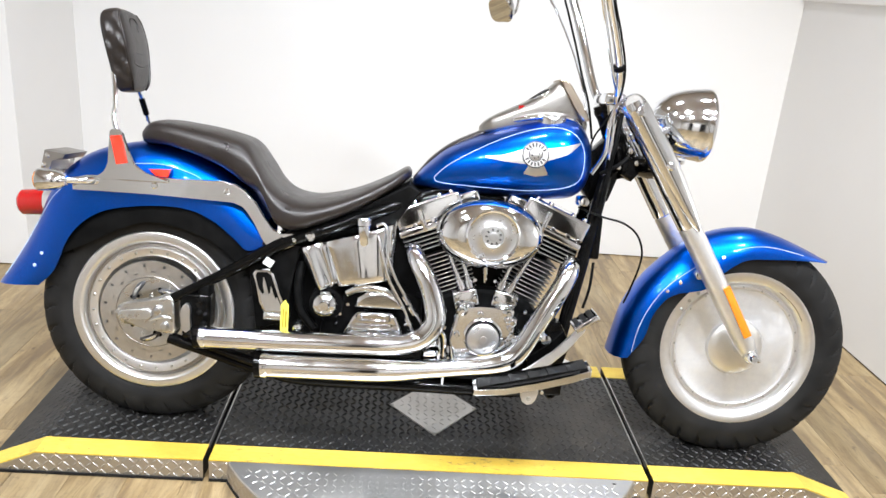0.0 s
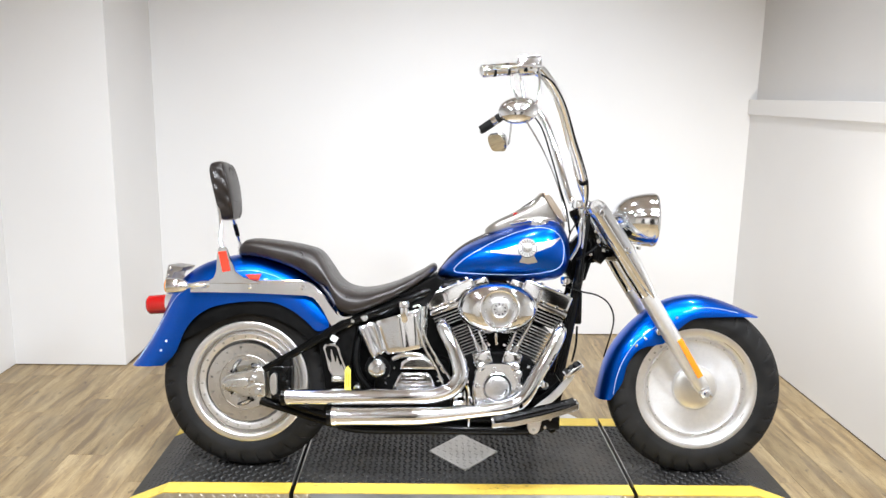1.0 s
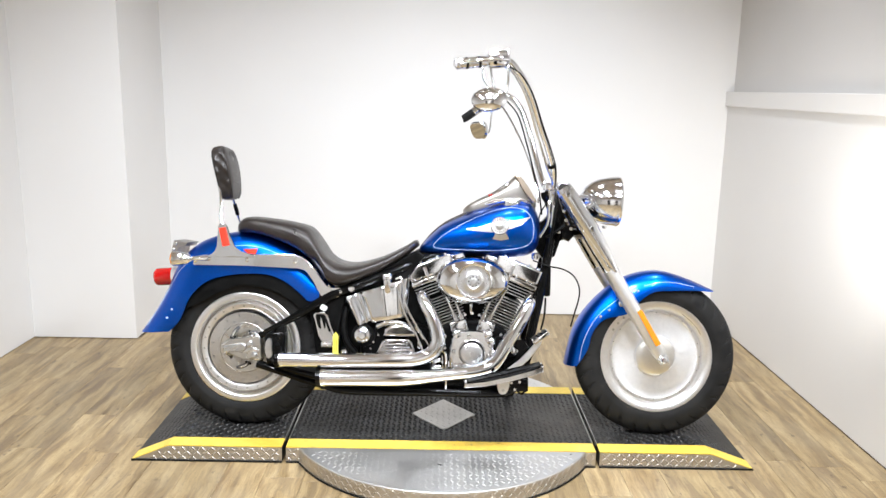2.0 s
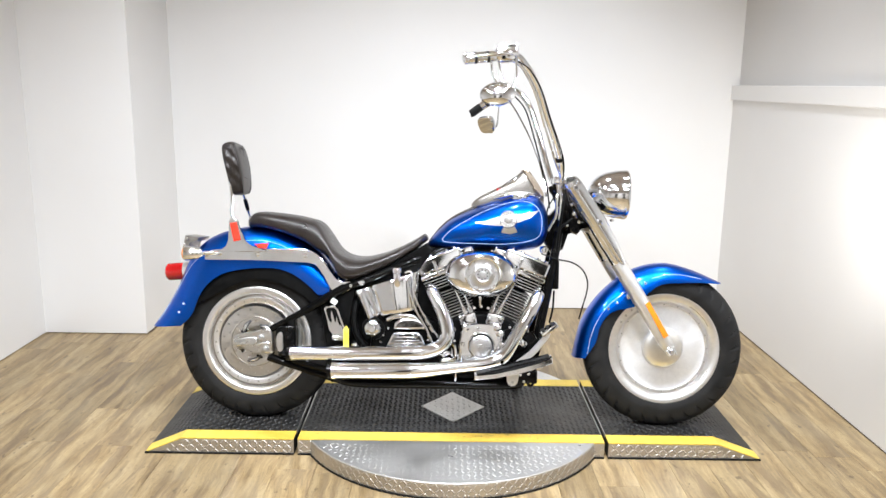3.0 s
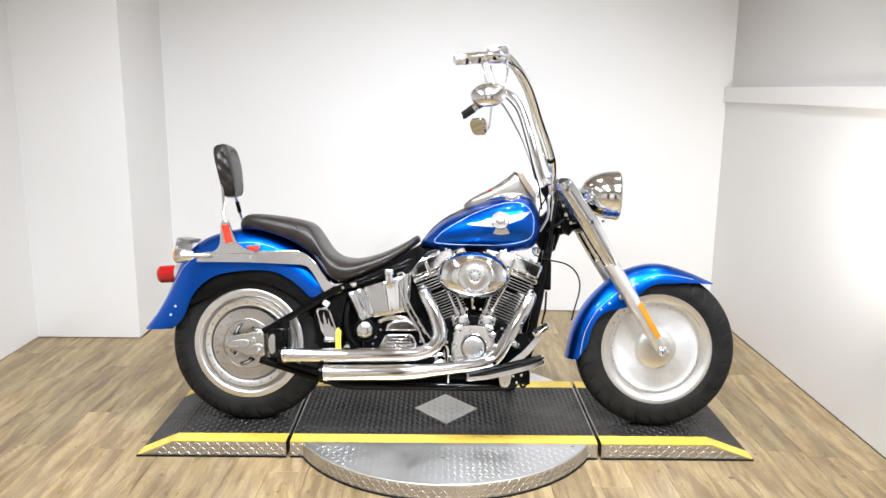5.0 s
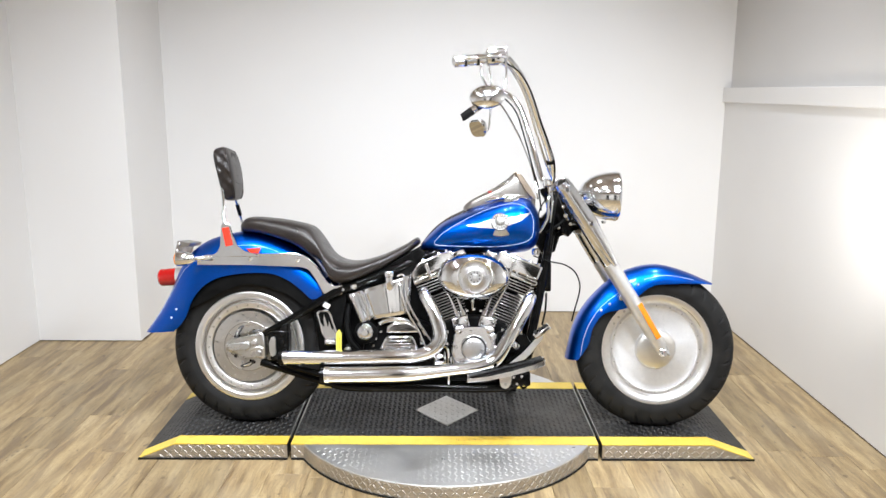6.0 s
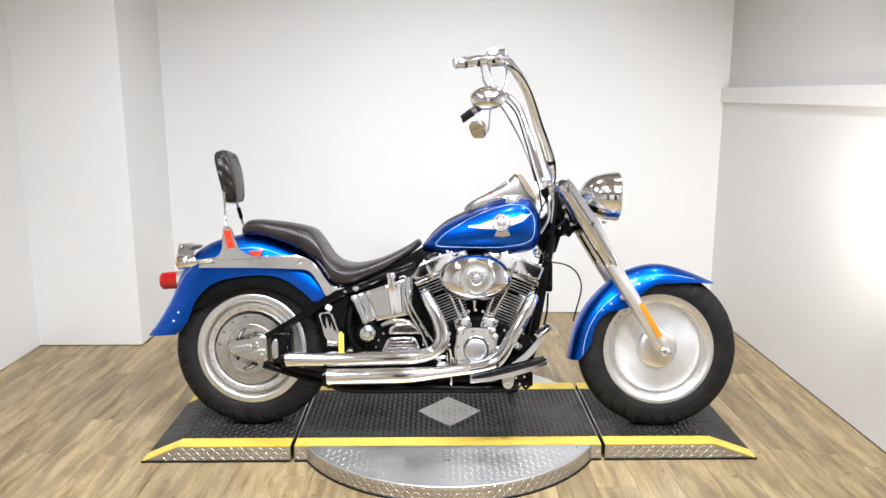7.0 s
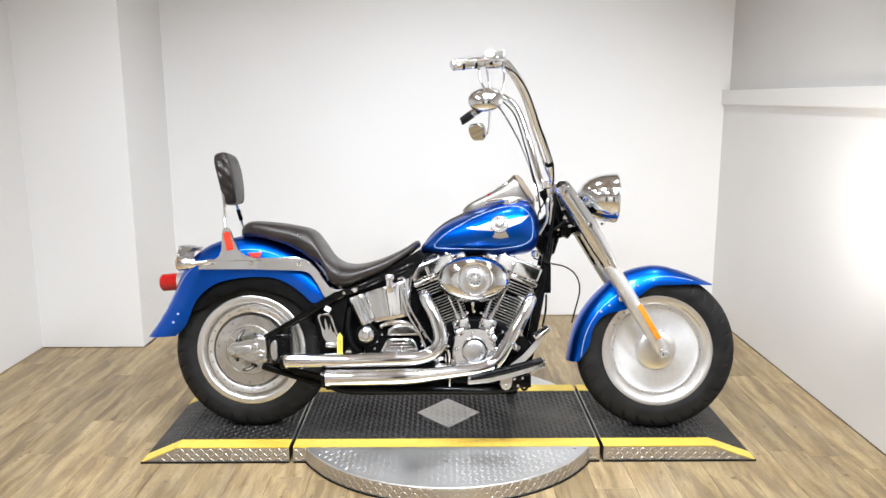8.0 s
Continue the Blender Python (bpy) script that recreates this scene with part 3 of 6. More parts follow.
def cushion(stations, power=3.2, arcs=12, crown=0.0):
    """An upholstered body: stations of top (x, z), underside (x, z) and half width."""
    line = smooth_path(stations, 5)
    bm = bmesh.new()
    rings = []
    for tx, tz, ex, ez, w in line:
        ring = []
        for k in range(4 * arcs):
            a = 2 * math.pi * k / (4 * arcs)
            c, s = math.cos(a), math.sin(a)
            y = -w * math.copysign(abs(c) ** (2 / power), c)
            f = 0.45 + (0.55 if s > 0 else 0.45) * math.copysign(abs(s) ** (2 / power), s)
            ring.append(bm.verts.new((ex + (tx - ex) * f, y, ez + (tz - ez) * f - crown * (1 - abs(y) / w if s > 0 else 0))))
        rings.append(ring)
    n = 4 * arcs
    for a, b in zip(rings, rings[1:]):
        for k in range(n):
            bm.faces.new((a[k], a[(k + 1) % n], b[(k + 1) % n], b[k]))
    bm.faces.new(rings[0][::-1])
    bm.faces.new(rings[-1])
    return bm


def tyre_mesh(centre, half, slots):
    """A rounded tyre with slanted grooves cut into its shoulders."""
    prof = []
    for k in range(33):
        a = math.pi * k / 32
        y = -half * math.copysign(abs(math.cos(a)) ** 0.8, math.cos(a))
        prof.append((0.222 + (WHEEL_R - 0.222) * math.sin(a) ** 0.62 if 0 < k < 32 else 0.222, y * (0.82 if k in (0, 32) else 1.0)))
    bm = bmesh.new()
    sides, rings = 360, []
    for k, (r, y) in enumerate(prof):
        ring = []
        for j in range(sides):
            a = 2 * math.pi * j / sides
            rr, s = r, abs(y) / half
            if 4 <= k <= 28:
                phase = (slots * j / sides + (1.1 * s if y < 0 else 0.5 - 1.1 * s)) % 1.0
                if 0.10 < s < 0.97 and phase < 0.15:
                    rr -= 0.009
            if k in (12, 20):
                rr -= 0.004
            ring.append(bm.verts.new((centre[0] + rr * math.cos(a), y, centre[1] + rr * math.sin(a))))
        rings.append(ring)
    for a, b in zip(rings, rings[1:]):
        for j in range(sides):
            bm.faces.new((a[j], a[(j + 1) % sides], b[(j + 1) % sides], b[j]))
    return bm


def at(p, y=0.0):
    return (p[0], y, p[1])


def bolt_mesh(radius, height):
    return lathe([(0, -height), (radius * 0.6, -height), (radius, -height * 0.5), (radius, 0)], (0, 0, 0), sides=10)


def bolts(name, spots, radius, height, material, parent):
    """Bolt heads that share one mesh; spots are (x, y, z)."""
    first = None
    for x, y, z in spots:
        if first is None:
            first = part(name, bolt_mesh(radius, height), material, parent)
            ob = first
        else:
            ob = new(name, first.data)
            ob.parent = parent
        ob.location = (x, y, z)


def ring_spots(centre, radius, y, count, start=0.0):
    return [(centre[0] + radius * math.cos(start + 2 * math.pi * k / count), y, centre[1] + radius * math.sin(start + 2 * math.pi * k / count)) for k in range(count)]


# wheels
FRONT_FACE = [(0.0, -0.040), (0.080, -0.036), (0.084, -0.027), (0.150, -0.026), (0.172, -0.028), (0.1735, -0.0285)]
FRONT_LIP = [(0.1735, -0.0285), (0.176, -0.034), (0.182, -0.0345), (0.185, -0.029), (0.190, -0.029), (0.193, -0.040), (0.199, -0.046), (0.204, -0.0505), (0.219, -0.055), (0.226, -0.055), (0.229, -0.050)]
front = part("front_wheel", lathe(FRONT_FACE + [(r, -y) for r, y in reversed(FRONT_FACE)], at(FRONT), sides=96), M_SPUNWHEEL, bike, "solid polished disc wheel")
part("rim", lathe(FRONT_LIP + [(r, -y) for r, y in reversed(FRONT_LIP)], at(FRONT), sides=112), M_LIP, front, "bright machined rim with stepped lip")
part("tyre", tyre_mesh(FRONT, 0.064, 30), M_RUBBER, front, "worn black tyre")
part("hub_cover", lathe([(0.0, -0.052), (0.030, -0.051), (0.056, -0.047), (0.074, -0.041), (0.079, -0.036), (0.079, -0.030)], at(FRONT), sides=56), M_HUB, front, "polished domed hub cover")
part("hub_ring", lathe([(0.0805, -0.030), (0.083, -0.0335), (0.0855, -0.030), (0.083, -0.024), (0.0805, -0.030)], at(FRONT), sides=64), M_RIM, front)
bolts("rim_bolt", ring_spots(FRONT, 0.1795, -0.0345, 20), 0.0030, 0.0025, M_DISC, front)
for first, last in ((-62, -22), (28, 62)):
    part("rim_groove", tube([(FRONT[0] + 0.2015 * math.cos(a), -0.0485, FRONT[1] + 0.2015 * math.sin(a)) for a in [radians(d) for d in range(first, last, 4)]], 0.0015, 2, 6), M_BRAKE, front)
for angle in (149, 140, 131):
    bolts("balance_screw", [(FRONT[0] + 0.207 * math.cos(radians(angle)), -0.052, FRONT[1] + 0.207 * math.sin(radians(angle)))], 0.0050, 0.004, M_DISC, front)

REAR_FACE = [(0.0, -0.040), (0.060, -0.040), (0.128, -0.036), (0.150, -0.046), (0.155, -0.060), (0.158, -0.0625), (0.179, -0.0635), (0.182, -0.058), (0.184, -0.047),
             (0.192, -0.045), (0.1945, -0.058), (0.199, -0.066), (0.2030, -0.0683), (0.2040, -0.0688), (0.2050, -0.0690), (0.2200, -0.0690), (0.2212, -0.0688), (0.225, -0.067), (0.227, -0.060)]
rear = part("rear_wheel", lathe(REAR_FACE + [(r, -y) for r, y in reversed(REAR_FACE)], at(REAR), sides=96), M_LIP, bike, "polished alloy wheel with stepped rim")
part("tyre", tyre_mesh(REAR, 0.074, 30), M_RUBBER, rear, "worn black tyre")
bolts("rim_bolt", ring_spots(REAR, 0.169, -0.0635, 24, 0.05), 0.0042, 0.0035, M_DISC, rear)
part("rim_step", lathe([(0.1835, -0.0475), (0.188, -0.0462), (0.1925, -0.0455), (0.188, -0.043), (0.1835, -0.0475)], at(REAR), sides=80), M_BRAKE, rear, "dull recessed ring of the rim")


def brake_rotor():
    """A drilled disc: a flat ring whose holes go right through."""
    bm = bmesh.new()
    n = 120
    holes = [(0.132, 2 * math.pi * k / 15 + 0.1, 0.0042) for k in range(15)] + [(0.114, 2 * math.pi * k / 15 + 0.31, 0.0042) for k in range(15)]
    radii = [0.100, 0.104, 0.108, 0.112, 0.116, 0.120, 0.124, 0.128, 0.132, 0.136, 0.140, 0.145]
    sheets = []
    for y in (-0.0765, -0.0710):
        sheets.append([[bm.verts.new((REAR[0] + r * math.cos(2 * math.pi * j / n), y, REAR[1] + r * math.sin(2 * math.pi * j / n))) for j in range(n)] for r in radii])
    def solid(i, j):
        r, a = (radii[i] + radii[i + 1]) / 2, 2 * math.pi * (j + 0.5) / n
        return all((r * math.cos(a) - h * math.cos(b)) ** 2 + (r * math.sin(a) - h * math.sin(b)) ** 2 > q * q for h, b, q in holes)
    for i in range(len(radii) - 1):
        for j in range(n):
            if solid(i, j):
                k = (j + 1) % n
                for sheet in sheets:
                    bm.faces.new((sheet[i][j], sheet[i + 1][j], sheet[i + 1][k], sheet[i][k]))
    for i in (0, len(radii) - 1):
        for j in range(n):
            k = (j + 1) % n
            bm.faces.new((sheets[0][i][j], sheets[0][i][k], sheets[1][i][k], sheets[1][i][j]))
    return bm


part("brake_disc", brake_rotor(), M_ROTOR, rear, "drilled grey steel brake disc")
part("disc_carrier", lathe([(0.0, -0.070), (0.050, -0.072), (0.056, -0.0755), (0.094, -0.0770), (0.1005, -0.0768), (0.1005, -0.071), (0.0, -0.066)], at(REAR), sides=64), M_CARRIER, rear, "machined disc carrier with curved slots")
part("carrier_edge", lathe([(0.0985, -0.0772), (0.1005, -0.0785), (0.1025, -0.0772), (0.1005, -0.074), (0.0985, -0.0772)], at(REAR), sides=72), M_BRAKE, rear)
for k in range(5):
    a0 = 0.55 + 2 * math.pi * k / 5
    arc = [(REAR[0] + (0.088 - 0.0045 * s) * math.cos(a0 + 0.125 * s), -0.0768, REAR[1] + (0.088 - 0.0045 * s) * math.sin(a0 + 0.125 * s)) for s in range(7)]
    slot = part("carrier_slot", tube(arc, [0.004, 0.0075, 0.0085, 0.0085, 0.0080, 0.0070, 0.004], 3, 10), M_BAND, rear, "curved dark slot")
    part("slot_rim", tube([(x, y - 0.004, z) for x, y, z in arc[1:-1]], [0.0035, 0.0052, 0.0055, 0.0048, 0.0030], 3, 8), M_SOFT, slot)
    for r, off in ((0.060, 0.52), (0.069, 0.72)):
        bolts("carrier_hole", [(REAR[0] + r * math.cos(a0 + off), -0.0766, REAR[1] + r * math.sin(a0 + off))], 0.0058, 0.002, M_PLASTIC, rear)
bolts("disc_bolt", ring_spots(REAR, 0.045, -0.073, 5, 0.4), 0.007, 0.005, M_CHROME, rear)

# fenders
rear_fender = part("rear_fender", shell([
    (-1.255, 0.371, -1.115, 0.382, 0.100), (-1.190, 0.466, -1.069, 0.430, 0.106), (-1.141, 0.558, -1.035, 0.511, 0.108), (-1.105, 0.645, -1.000, 0.558, 0.110),
    (-1.055, 0.712, -0.954, 0.593, 0.110), (-0.975, 0.763, -0.897, 0.613, 0.110), (-0.850, 0.793, -0.805, 0.626, 0.110), (-0.755, 0.786, -0.713, 0.624, 0.110),
    (-0.660, 0.752, -0.644, 0.598, 0.110), (-0.596, 0.716, -0.586, 0.555, 0.110), (-0.540, 0.668, -0.548, 0.522, 0.110), (-0.498, 0.610, -0.507, 0.532, 0.108)],
    2.6, 0.004), M_BLUE, bike, "deep blue rear fender")
part("inner_fender", shell([(-1.065, 0.50, -1.050, 0.475, 0.098), (-1.02, 0.575, -0.980, 0.51, 0.1), (-0.93, 0.66, -0.88, 0.56, 0.1), (-0.80, 0.69, -0.80, 0.58, 0.1),
                            (-0.66, 0.66, -0.67, 0.55, 0.1), (-0.53, 0.56, -0.56, 0.47, 0.1), (-0.455, 0.40, -0.49, 0.37, 0.1), (-0.44, 0.26, -0.47, 0.25, 0.09)], 3.0, 0.004), M_PLASTIC, bike)
front_fender = part("front_fender", shell([
    (0.497, 0.276, 0.540, 0.280, 0.078), (0.511, 0.350, 0.580, 0.345, 0.082), (0.528, 0.415, 0.596, 0.410, 0.084), (0.560, 0.479, 0.627, 0.459, 0.085),
    (0.605, 0.539, 0.662, 0.480, 0.085), (0.661, 0.594, 0.702, 0.488, 0.085), (0.722, 0.636, 0.742, 0.502, 0.085), (0.792, 0.662, 0.787, 0.552, 0.085),
    (0.866, 0.671, 0.840, 0.588, 0.085), (0.938, 0.658, 0.912, 0.595, 0.083), (1.020, 0.629, 0.992, 0.597, 0.076), (1.094, 0.596, 1.080, 0.592, 0.055)],
    2.3, 0.004), M_BLUE, bike, "deep blue front fender")
bolts("fender_bolt", [(0.662, -0.086, 0.512), (0.628, -0.086, 0.486), (0.775, -0.084, 0.592)], 0.0052, 0.003, M_CHROME, front_fender)
bolts("fender_bolt", [(-1.10, -0.109, 0.475), (-1.12, -0.108, 0.44)], 0.0048, 0.003, M_PIN, rear_fender)


def fender_stripe(points, y):
    return tube([(x, y, z) for x, z in points], 0.0011, 5, 6)


part("pinstripe", fender_stripe([(0.548, 0.300), (0.560, 0.370), (0.585, 0.435), (0.625, 0.495), (0.675, 0.540), (0.705, 0.562)], -0.083), M_PIN, front_fender)
part("pinstripe", fender_stripe([(0.800, 0.612), (0.860, 0.628), (0.920, 0.628), (1.00, 0.613)], -0.081), M_PIN, front_fender)
part("pinstripe", fender_stripe([(-1.205, 0.405), (-1.155, 0.482), (-1.110, 0.565), (-1.075, 0.628), (-1.035, 0.668)], -0.097), M_PIN, rear_fender)
part("pinstripe", fender_stripe([(-0.86, 0.735), (-0.78, 0.738), (-0.70, 0.718), (-0.65, 0.690)], -0.098), M_PIN, rear_fender)

# tank
TANK = [(-0.110, 0.738, 0.728, 0.012), (-0.100, 0.755, 0.722, 0.055), (-0.064, 0.797, 0.717, 0.088), (-0.008, 0.843, 0.714, 0.118), (0.105, 0.894, 0.710, 0.146), (0.220, 0.931, 0.711, 0.156),
        (0.290, 0.944, 0.714, 0.153), (0.338, 0.932, 0.724, 0.136), (0.366, 0.898, 0.748, 0.104), (0.379, 0.850, 0.790, 0.055), (0.381, 0.832, 0.812, 0.010)]
TANK_LINE = smooth_path(TANK, 6)


def tank_side(x, z):
    """The tank's near side at (x, z)."""
    for a, b in zip(TANK_LINE, TANK_LINE[1:]):
        if a[0] <= x <= b[0]:
            m = a.lerp(b, (x - a[0]) / max(b[0] - a[0], 1e-6))
            f = min(1.0, abs(z - (m[1] + m[2]) / 2) / max((m[1] - m[2]) / 2, 1e-6))
            return -m[3] * (1 - f ** 2.3) ** (1 / 2.3)
    return -0.05


def tank_mesh():
    bm = bmesh.new()
    rings, n = [], 56
    for x, zt, zb, w in TANK_LINE:
        zc, h = (zt + zb) / 2, (zt - zb) / 2
        ring = []
        for k in range(n):
            a = 2 * math.pi * k / n
            c, s = math.cos(a), math.sin(a)
            ring.append(bm.verts.new((x, w * math.copysign(abs(c) ** (2 / 2.3), c), zc + h * math.copysign(abs(s) ** (2 / 2.3), s))))
        rings.append(ring)
    for a, b in zip(rings, rings[1:]):
        for k in range(n):
            bm.faces.new((a[k], a[(k + 1) % n], b[(k + 1) % n], b[k]))
    bm.faces.new(rings[0][::-1])
    bm.faces.new(rings[-1])
    return bm


tank = part("fuel_tank", tank_mesh(), M_BLUE, bike, "deep metallic blue teardrop fuel tank")
loop = smooth_path([(-0.050, 0.760), (-0.006, 0.802), (0.104, 0.866), (0.215, 0.908), (0.290, 0.912), (0.332, 0.882), (0.346, 0.828), (0.326, 0.768), (0.219, 0.744), (0.106, 0.742), (-0.006, 0.744), (-0.045, 0.748), (-0.050, 0.760)], 6)
part("pinstripe", tube([(x, tank_side(x, z) - 0.0003, z) for x, z in loop], 0.0011, 1, 6, ends=False), M_PIN, tank, "fine pale pinstripe")


def badge(upper, lower, x0, x1, lift, rows=5, cols=30):
    """A thin plate that follows the tank between two lines z(x)."""
    bm = bmesh.new()
    def at_height(line, x):
        for (xa, za), (xb, zb) in zip(line, line[1:]):
            if xa <= x <= xb:
                return za + (zb - za) * (x - xa) / (xb - xa)
        return line[-1][1]
    grids = []
    for extra in (lift, -0.002):
        grid = []
        for i in range(cols + 1):
            x = x0 + (x1 - x0) * i / cols
            hi, lo = at_height(upper, x), at_height(lower, x)
            grid.append([bm.verts.new((x, tank_side(x, lo + (hi - lo) * j / rows) - extra, lo + (hi - lo) * j / rows)) for j in range(rows + 1)])
        grids.append(grid)
    for grid in grids:
        for i in range(cols):
            for j in range(rows):
                bm.faces.new((grid[i][j], grid[i + 1][j], grid[i + 1][j + 1], grid[i][j + 1]))
    top, low = grids
    for i in range(cols):
        for j in (0, rows):
            bm.faces.new((top[i][j], top[i + 1][j], low[i + 1][j], low[i][j]))
    for i in (0, cols):
        for j in range(rows):
            bm.faces.new((top[i][j], top[i][j + 1], low[i][j + 1], low[i][j]))
    return bm


emblem = part("emblem", badge([(0.080, 0.828), (0.120, 0.833), (0.173, 0.851), (0.243, 0.860), (0.290, 0.868), (0.330, 0.880)],
                              [(0.080, 0.824), (0.131, 0.818), (0.183, 0.815), (0.245, 0.828), (0.298, 0.848), (0.330, 0.876)], 0.080, 0.330, 0.003), M_BADGE, tank, "silver winged emblem plate")
part("emblem_tail", badge([(0.184, 0.793), (0.196, 0.815), (0.232, 0.818), (0.246, 0.795)], [(0.184, 0.789), (0.215, 0.784), (0.246, 0.790)], 0.184, 0.246, 0.0032), M_BADGE, emblem)
EM = (0.210, tank_side(0.21, 0.842) - 0.003, 0.842)
AX = (0.05, 1, -0.10)
part("emblem_ring", lathe([(0.0, -0.004), (0.0345, -0.004), (0.0355, -0.003), (0.0355, 0.006)], EM, AX, 40), M_BAND, emblem)
part("emblem_band", lathe([(0.0185, -0.0046), (0.0325, -0.0046), (0.0325, -0.002), (0.0185, -0.002), (0.0185, -0.0046)], EM, AX, 40), M_BADGE, emblem, "pale ring with dark plain bars")
AXN = Vector(AX).normalized()
EU = (Vector((1, 0, 0)) - AXN * AXN.x).normalized()
EV = EU.cross(AXN).normalized()
EV = EV if EV.z > 0 else -EV
for k in range(18):
    a = 2 * math.pi * (k + 0.5) / 18
    out, side = EU * math.cos(a) + EV * math.sin(a), EV * math.cos(a) - EU * math.sin(a)
    if k not in (0, 8, 9, 17):
        b = box((-0.0021, -0.0054, -0.0046), (0.0021, -0.0030, 0.0046))
        turn_m = Matrix((side, AXN, out)).transposed().to_4x4()
        b.transform(Matrix.Translation(Vector(EM) + out * 0.0255) @ turn_m)
        part("emblem_bar", b, M_BAND, emblem)
part("emblem_hub", lathe([(0.0, -0.007), (0.011, -0.006), (0.016, -0.004), (0.016, 0.0)], EM, AX, 24), M_BADGE, emblem)
for k in range(6):
    a = 2 * math.pi * k / 6 + 0.3
    part("emblem_stud", lathe([(0.0, -0.009), (0.0022, -0.008), (0.0026, -0.004)], Vector(EM) + Vector((0.0095 * math.cos(a), -0.001 * math.sin(a), 0.0095 * math.sin(a))), AX, 8), M_BAND, emblem)

# console on the tank
console = part("tank_console", cushion([(0.066, 0.902, 0.066, 0.888, 0.010), (0.080, 0.918, 0.075, 0.885, 0.032), (0.110, 0.938, 0.105, 0.885, 0.046), (0.175, 0.972, 0.175, 0.900, 0.055), (0.232, 1.006, 0.235, 0.910, 0.062),
                                        (0.272, 1.040, 0.275, 0.915, 0.064), (0.300, 1.030, 0.302, 0.915, 0.060), (0.335, 0.980, 0.335, 0.910, 0.050), (0.362, 0.935, 0.360, 0.900, 0.034)], 3.6), M_GREYREFLECT, bike, "chrome instrument console on the tank")
part("console_base", cushion([(0.150, 0.935, 0.150, 0.915, 0.05), (0.20, 0.948, 0.20, 0.925, 0.078), (0.262, 0.958, 0.262, 0.935, 0.080), (0.32, 0.950, 0.32, 0.928, 0.066), (0.350, 0.935, 0.350, 0.915, 0.04)], 3.0), M_CHROME, console)
part("speedometer", lathe([(0.0, 0.004), (0.044, 0.004), (0.050, 0.002), (0.052, -0.004)], (0.236, 0.0, 1.004), (-0.56, 0, 0.83), 40), M_CHROME, console, "round chrome speedometer")
part("console_end", prism([(0.270, 1.043), (0.288, 1.044), (0.304, 1.030), (0.340, 0.978), (0.362, 0.940), (0.346, 0.934), (0.318, 0.972), (0.288, 1.018)], -0.0655, 0.0655, 0.004), M_TANREFLECT, console, "chrome end plate of the console, tan reflection in its colour")
part("speedometer_face", lathe([(0.0, 0.0055), (0.042, 0.0055), (0.042, 0.004)], (0.236, 0.0, 1.004), (-0.56, 0, 0.83), 40), M_PLASTIC, console)
# small red block at the reddish patch on the console
part("red_console_block", box((0.166, -0.050, 0.955), (0.186, -0.036, 0.968), 0.003), M_RED, console)
part("filler_cap", lathe([(0.0, 0.016), (0.026, 0.015), (0.035, 0.010), (0.038, 0.003), (0.038, -0.02)], (0.262, -0.058, 0.938), (0, -0.20, 0.98), 32), M_CHROME, tank, "chrome filler cap")
part("filler_cap", lathe([(0.0, 0.016), (0.026, 0.015), (0.035, 0.010), (0.038, 0.003), (0.038, -0.02)], (0.262, 0.058, 0.938), (0, 0.20, 0.98), 32), M_CHROME, tank, "chrome filler cap")
part("tank_strap", cushion([(-0.108, 0.748, -0.108, 0.730, 0.022), (-0.062, 0.806, -0.055, 0.785, 0.030), (-0.006, 0.852, 0.0, 0.835, 0.034), (0.060, 0.886, 0.062, 0.868, 0.034), (0.085, 0.898, 0.085, 0.878, 0.030)], 3.0, 6), M_LEATHER, bike, "black leather tank strap")
part("fuel_tap", lathe([(0.0, -0.016), (0.012, -0.014), (0.014, 0.0), (0.014, 0.02)], (0.362, -0.10, 0.722), sides=16), M_CHROME, tank)
part("tank_mount", box((0.345, -0.088, 0.708), (0.372, -0.06, 0.735), 0.008), M_BLUE, tank)

# seat
seat = part("seat", cushion([
    (-0.852, 0.800, -0.846, 0.790, 0.050), (-0.842, 0.832, -0.825, 0.788, 0.092), (-0.806, 0.854, -0.775, 0.786, 0.116), (-0.700, 0.847, -0.690, 0.764, 0.128), (-0.605, 0.831, -0.621, 0.735, 0.132),
    (-0.555, 0.812, -0.555, 0.692, 0.136), (-0.520, 0.764, -0.512, 0.674, 0.142), (-0.485, 0.713, -0.487, 0.630, 0.152), (-0.440, 0.682, -0.466, 0.594, 0.164), (-0.380, 0.673, -0.420, 0.584, 0.170),
    (-0.318, 0.684, -0.350, 0.606, 0.164), (-0.250, 0.707, -0.255, 0.650, 0.140), (-0.172, 0.746, -0.165, 0.706, 0.106), (-0.128, 0.773, -0.124, 0.738, 0.070), (-0.113, 0.764, -0.112, 0.748, 0.036)], 3.0, 14), M_LEATHER, bike, "two-step seat in black leather")

# back rest
pad_turn = Matrix.Translation((-0.918, 0.0, 1.030)) @ Matrix.Rotation(radians(-11), 4, "Y")
pad_bm = bmesh.new()
pad_rings = []
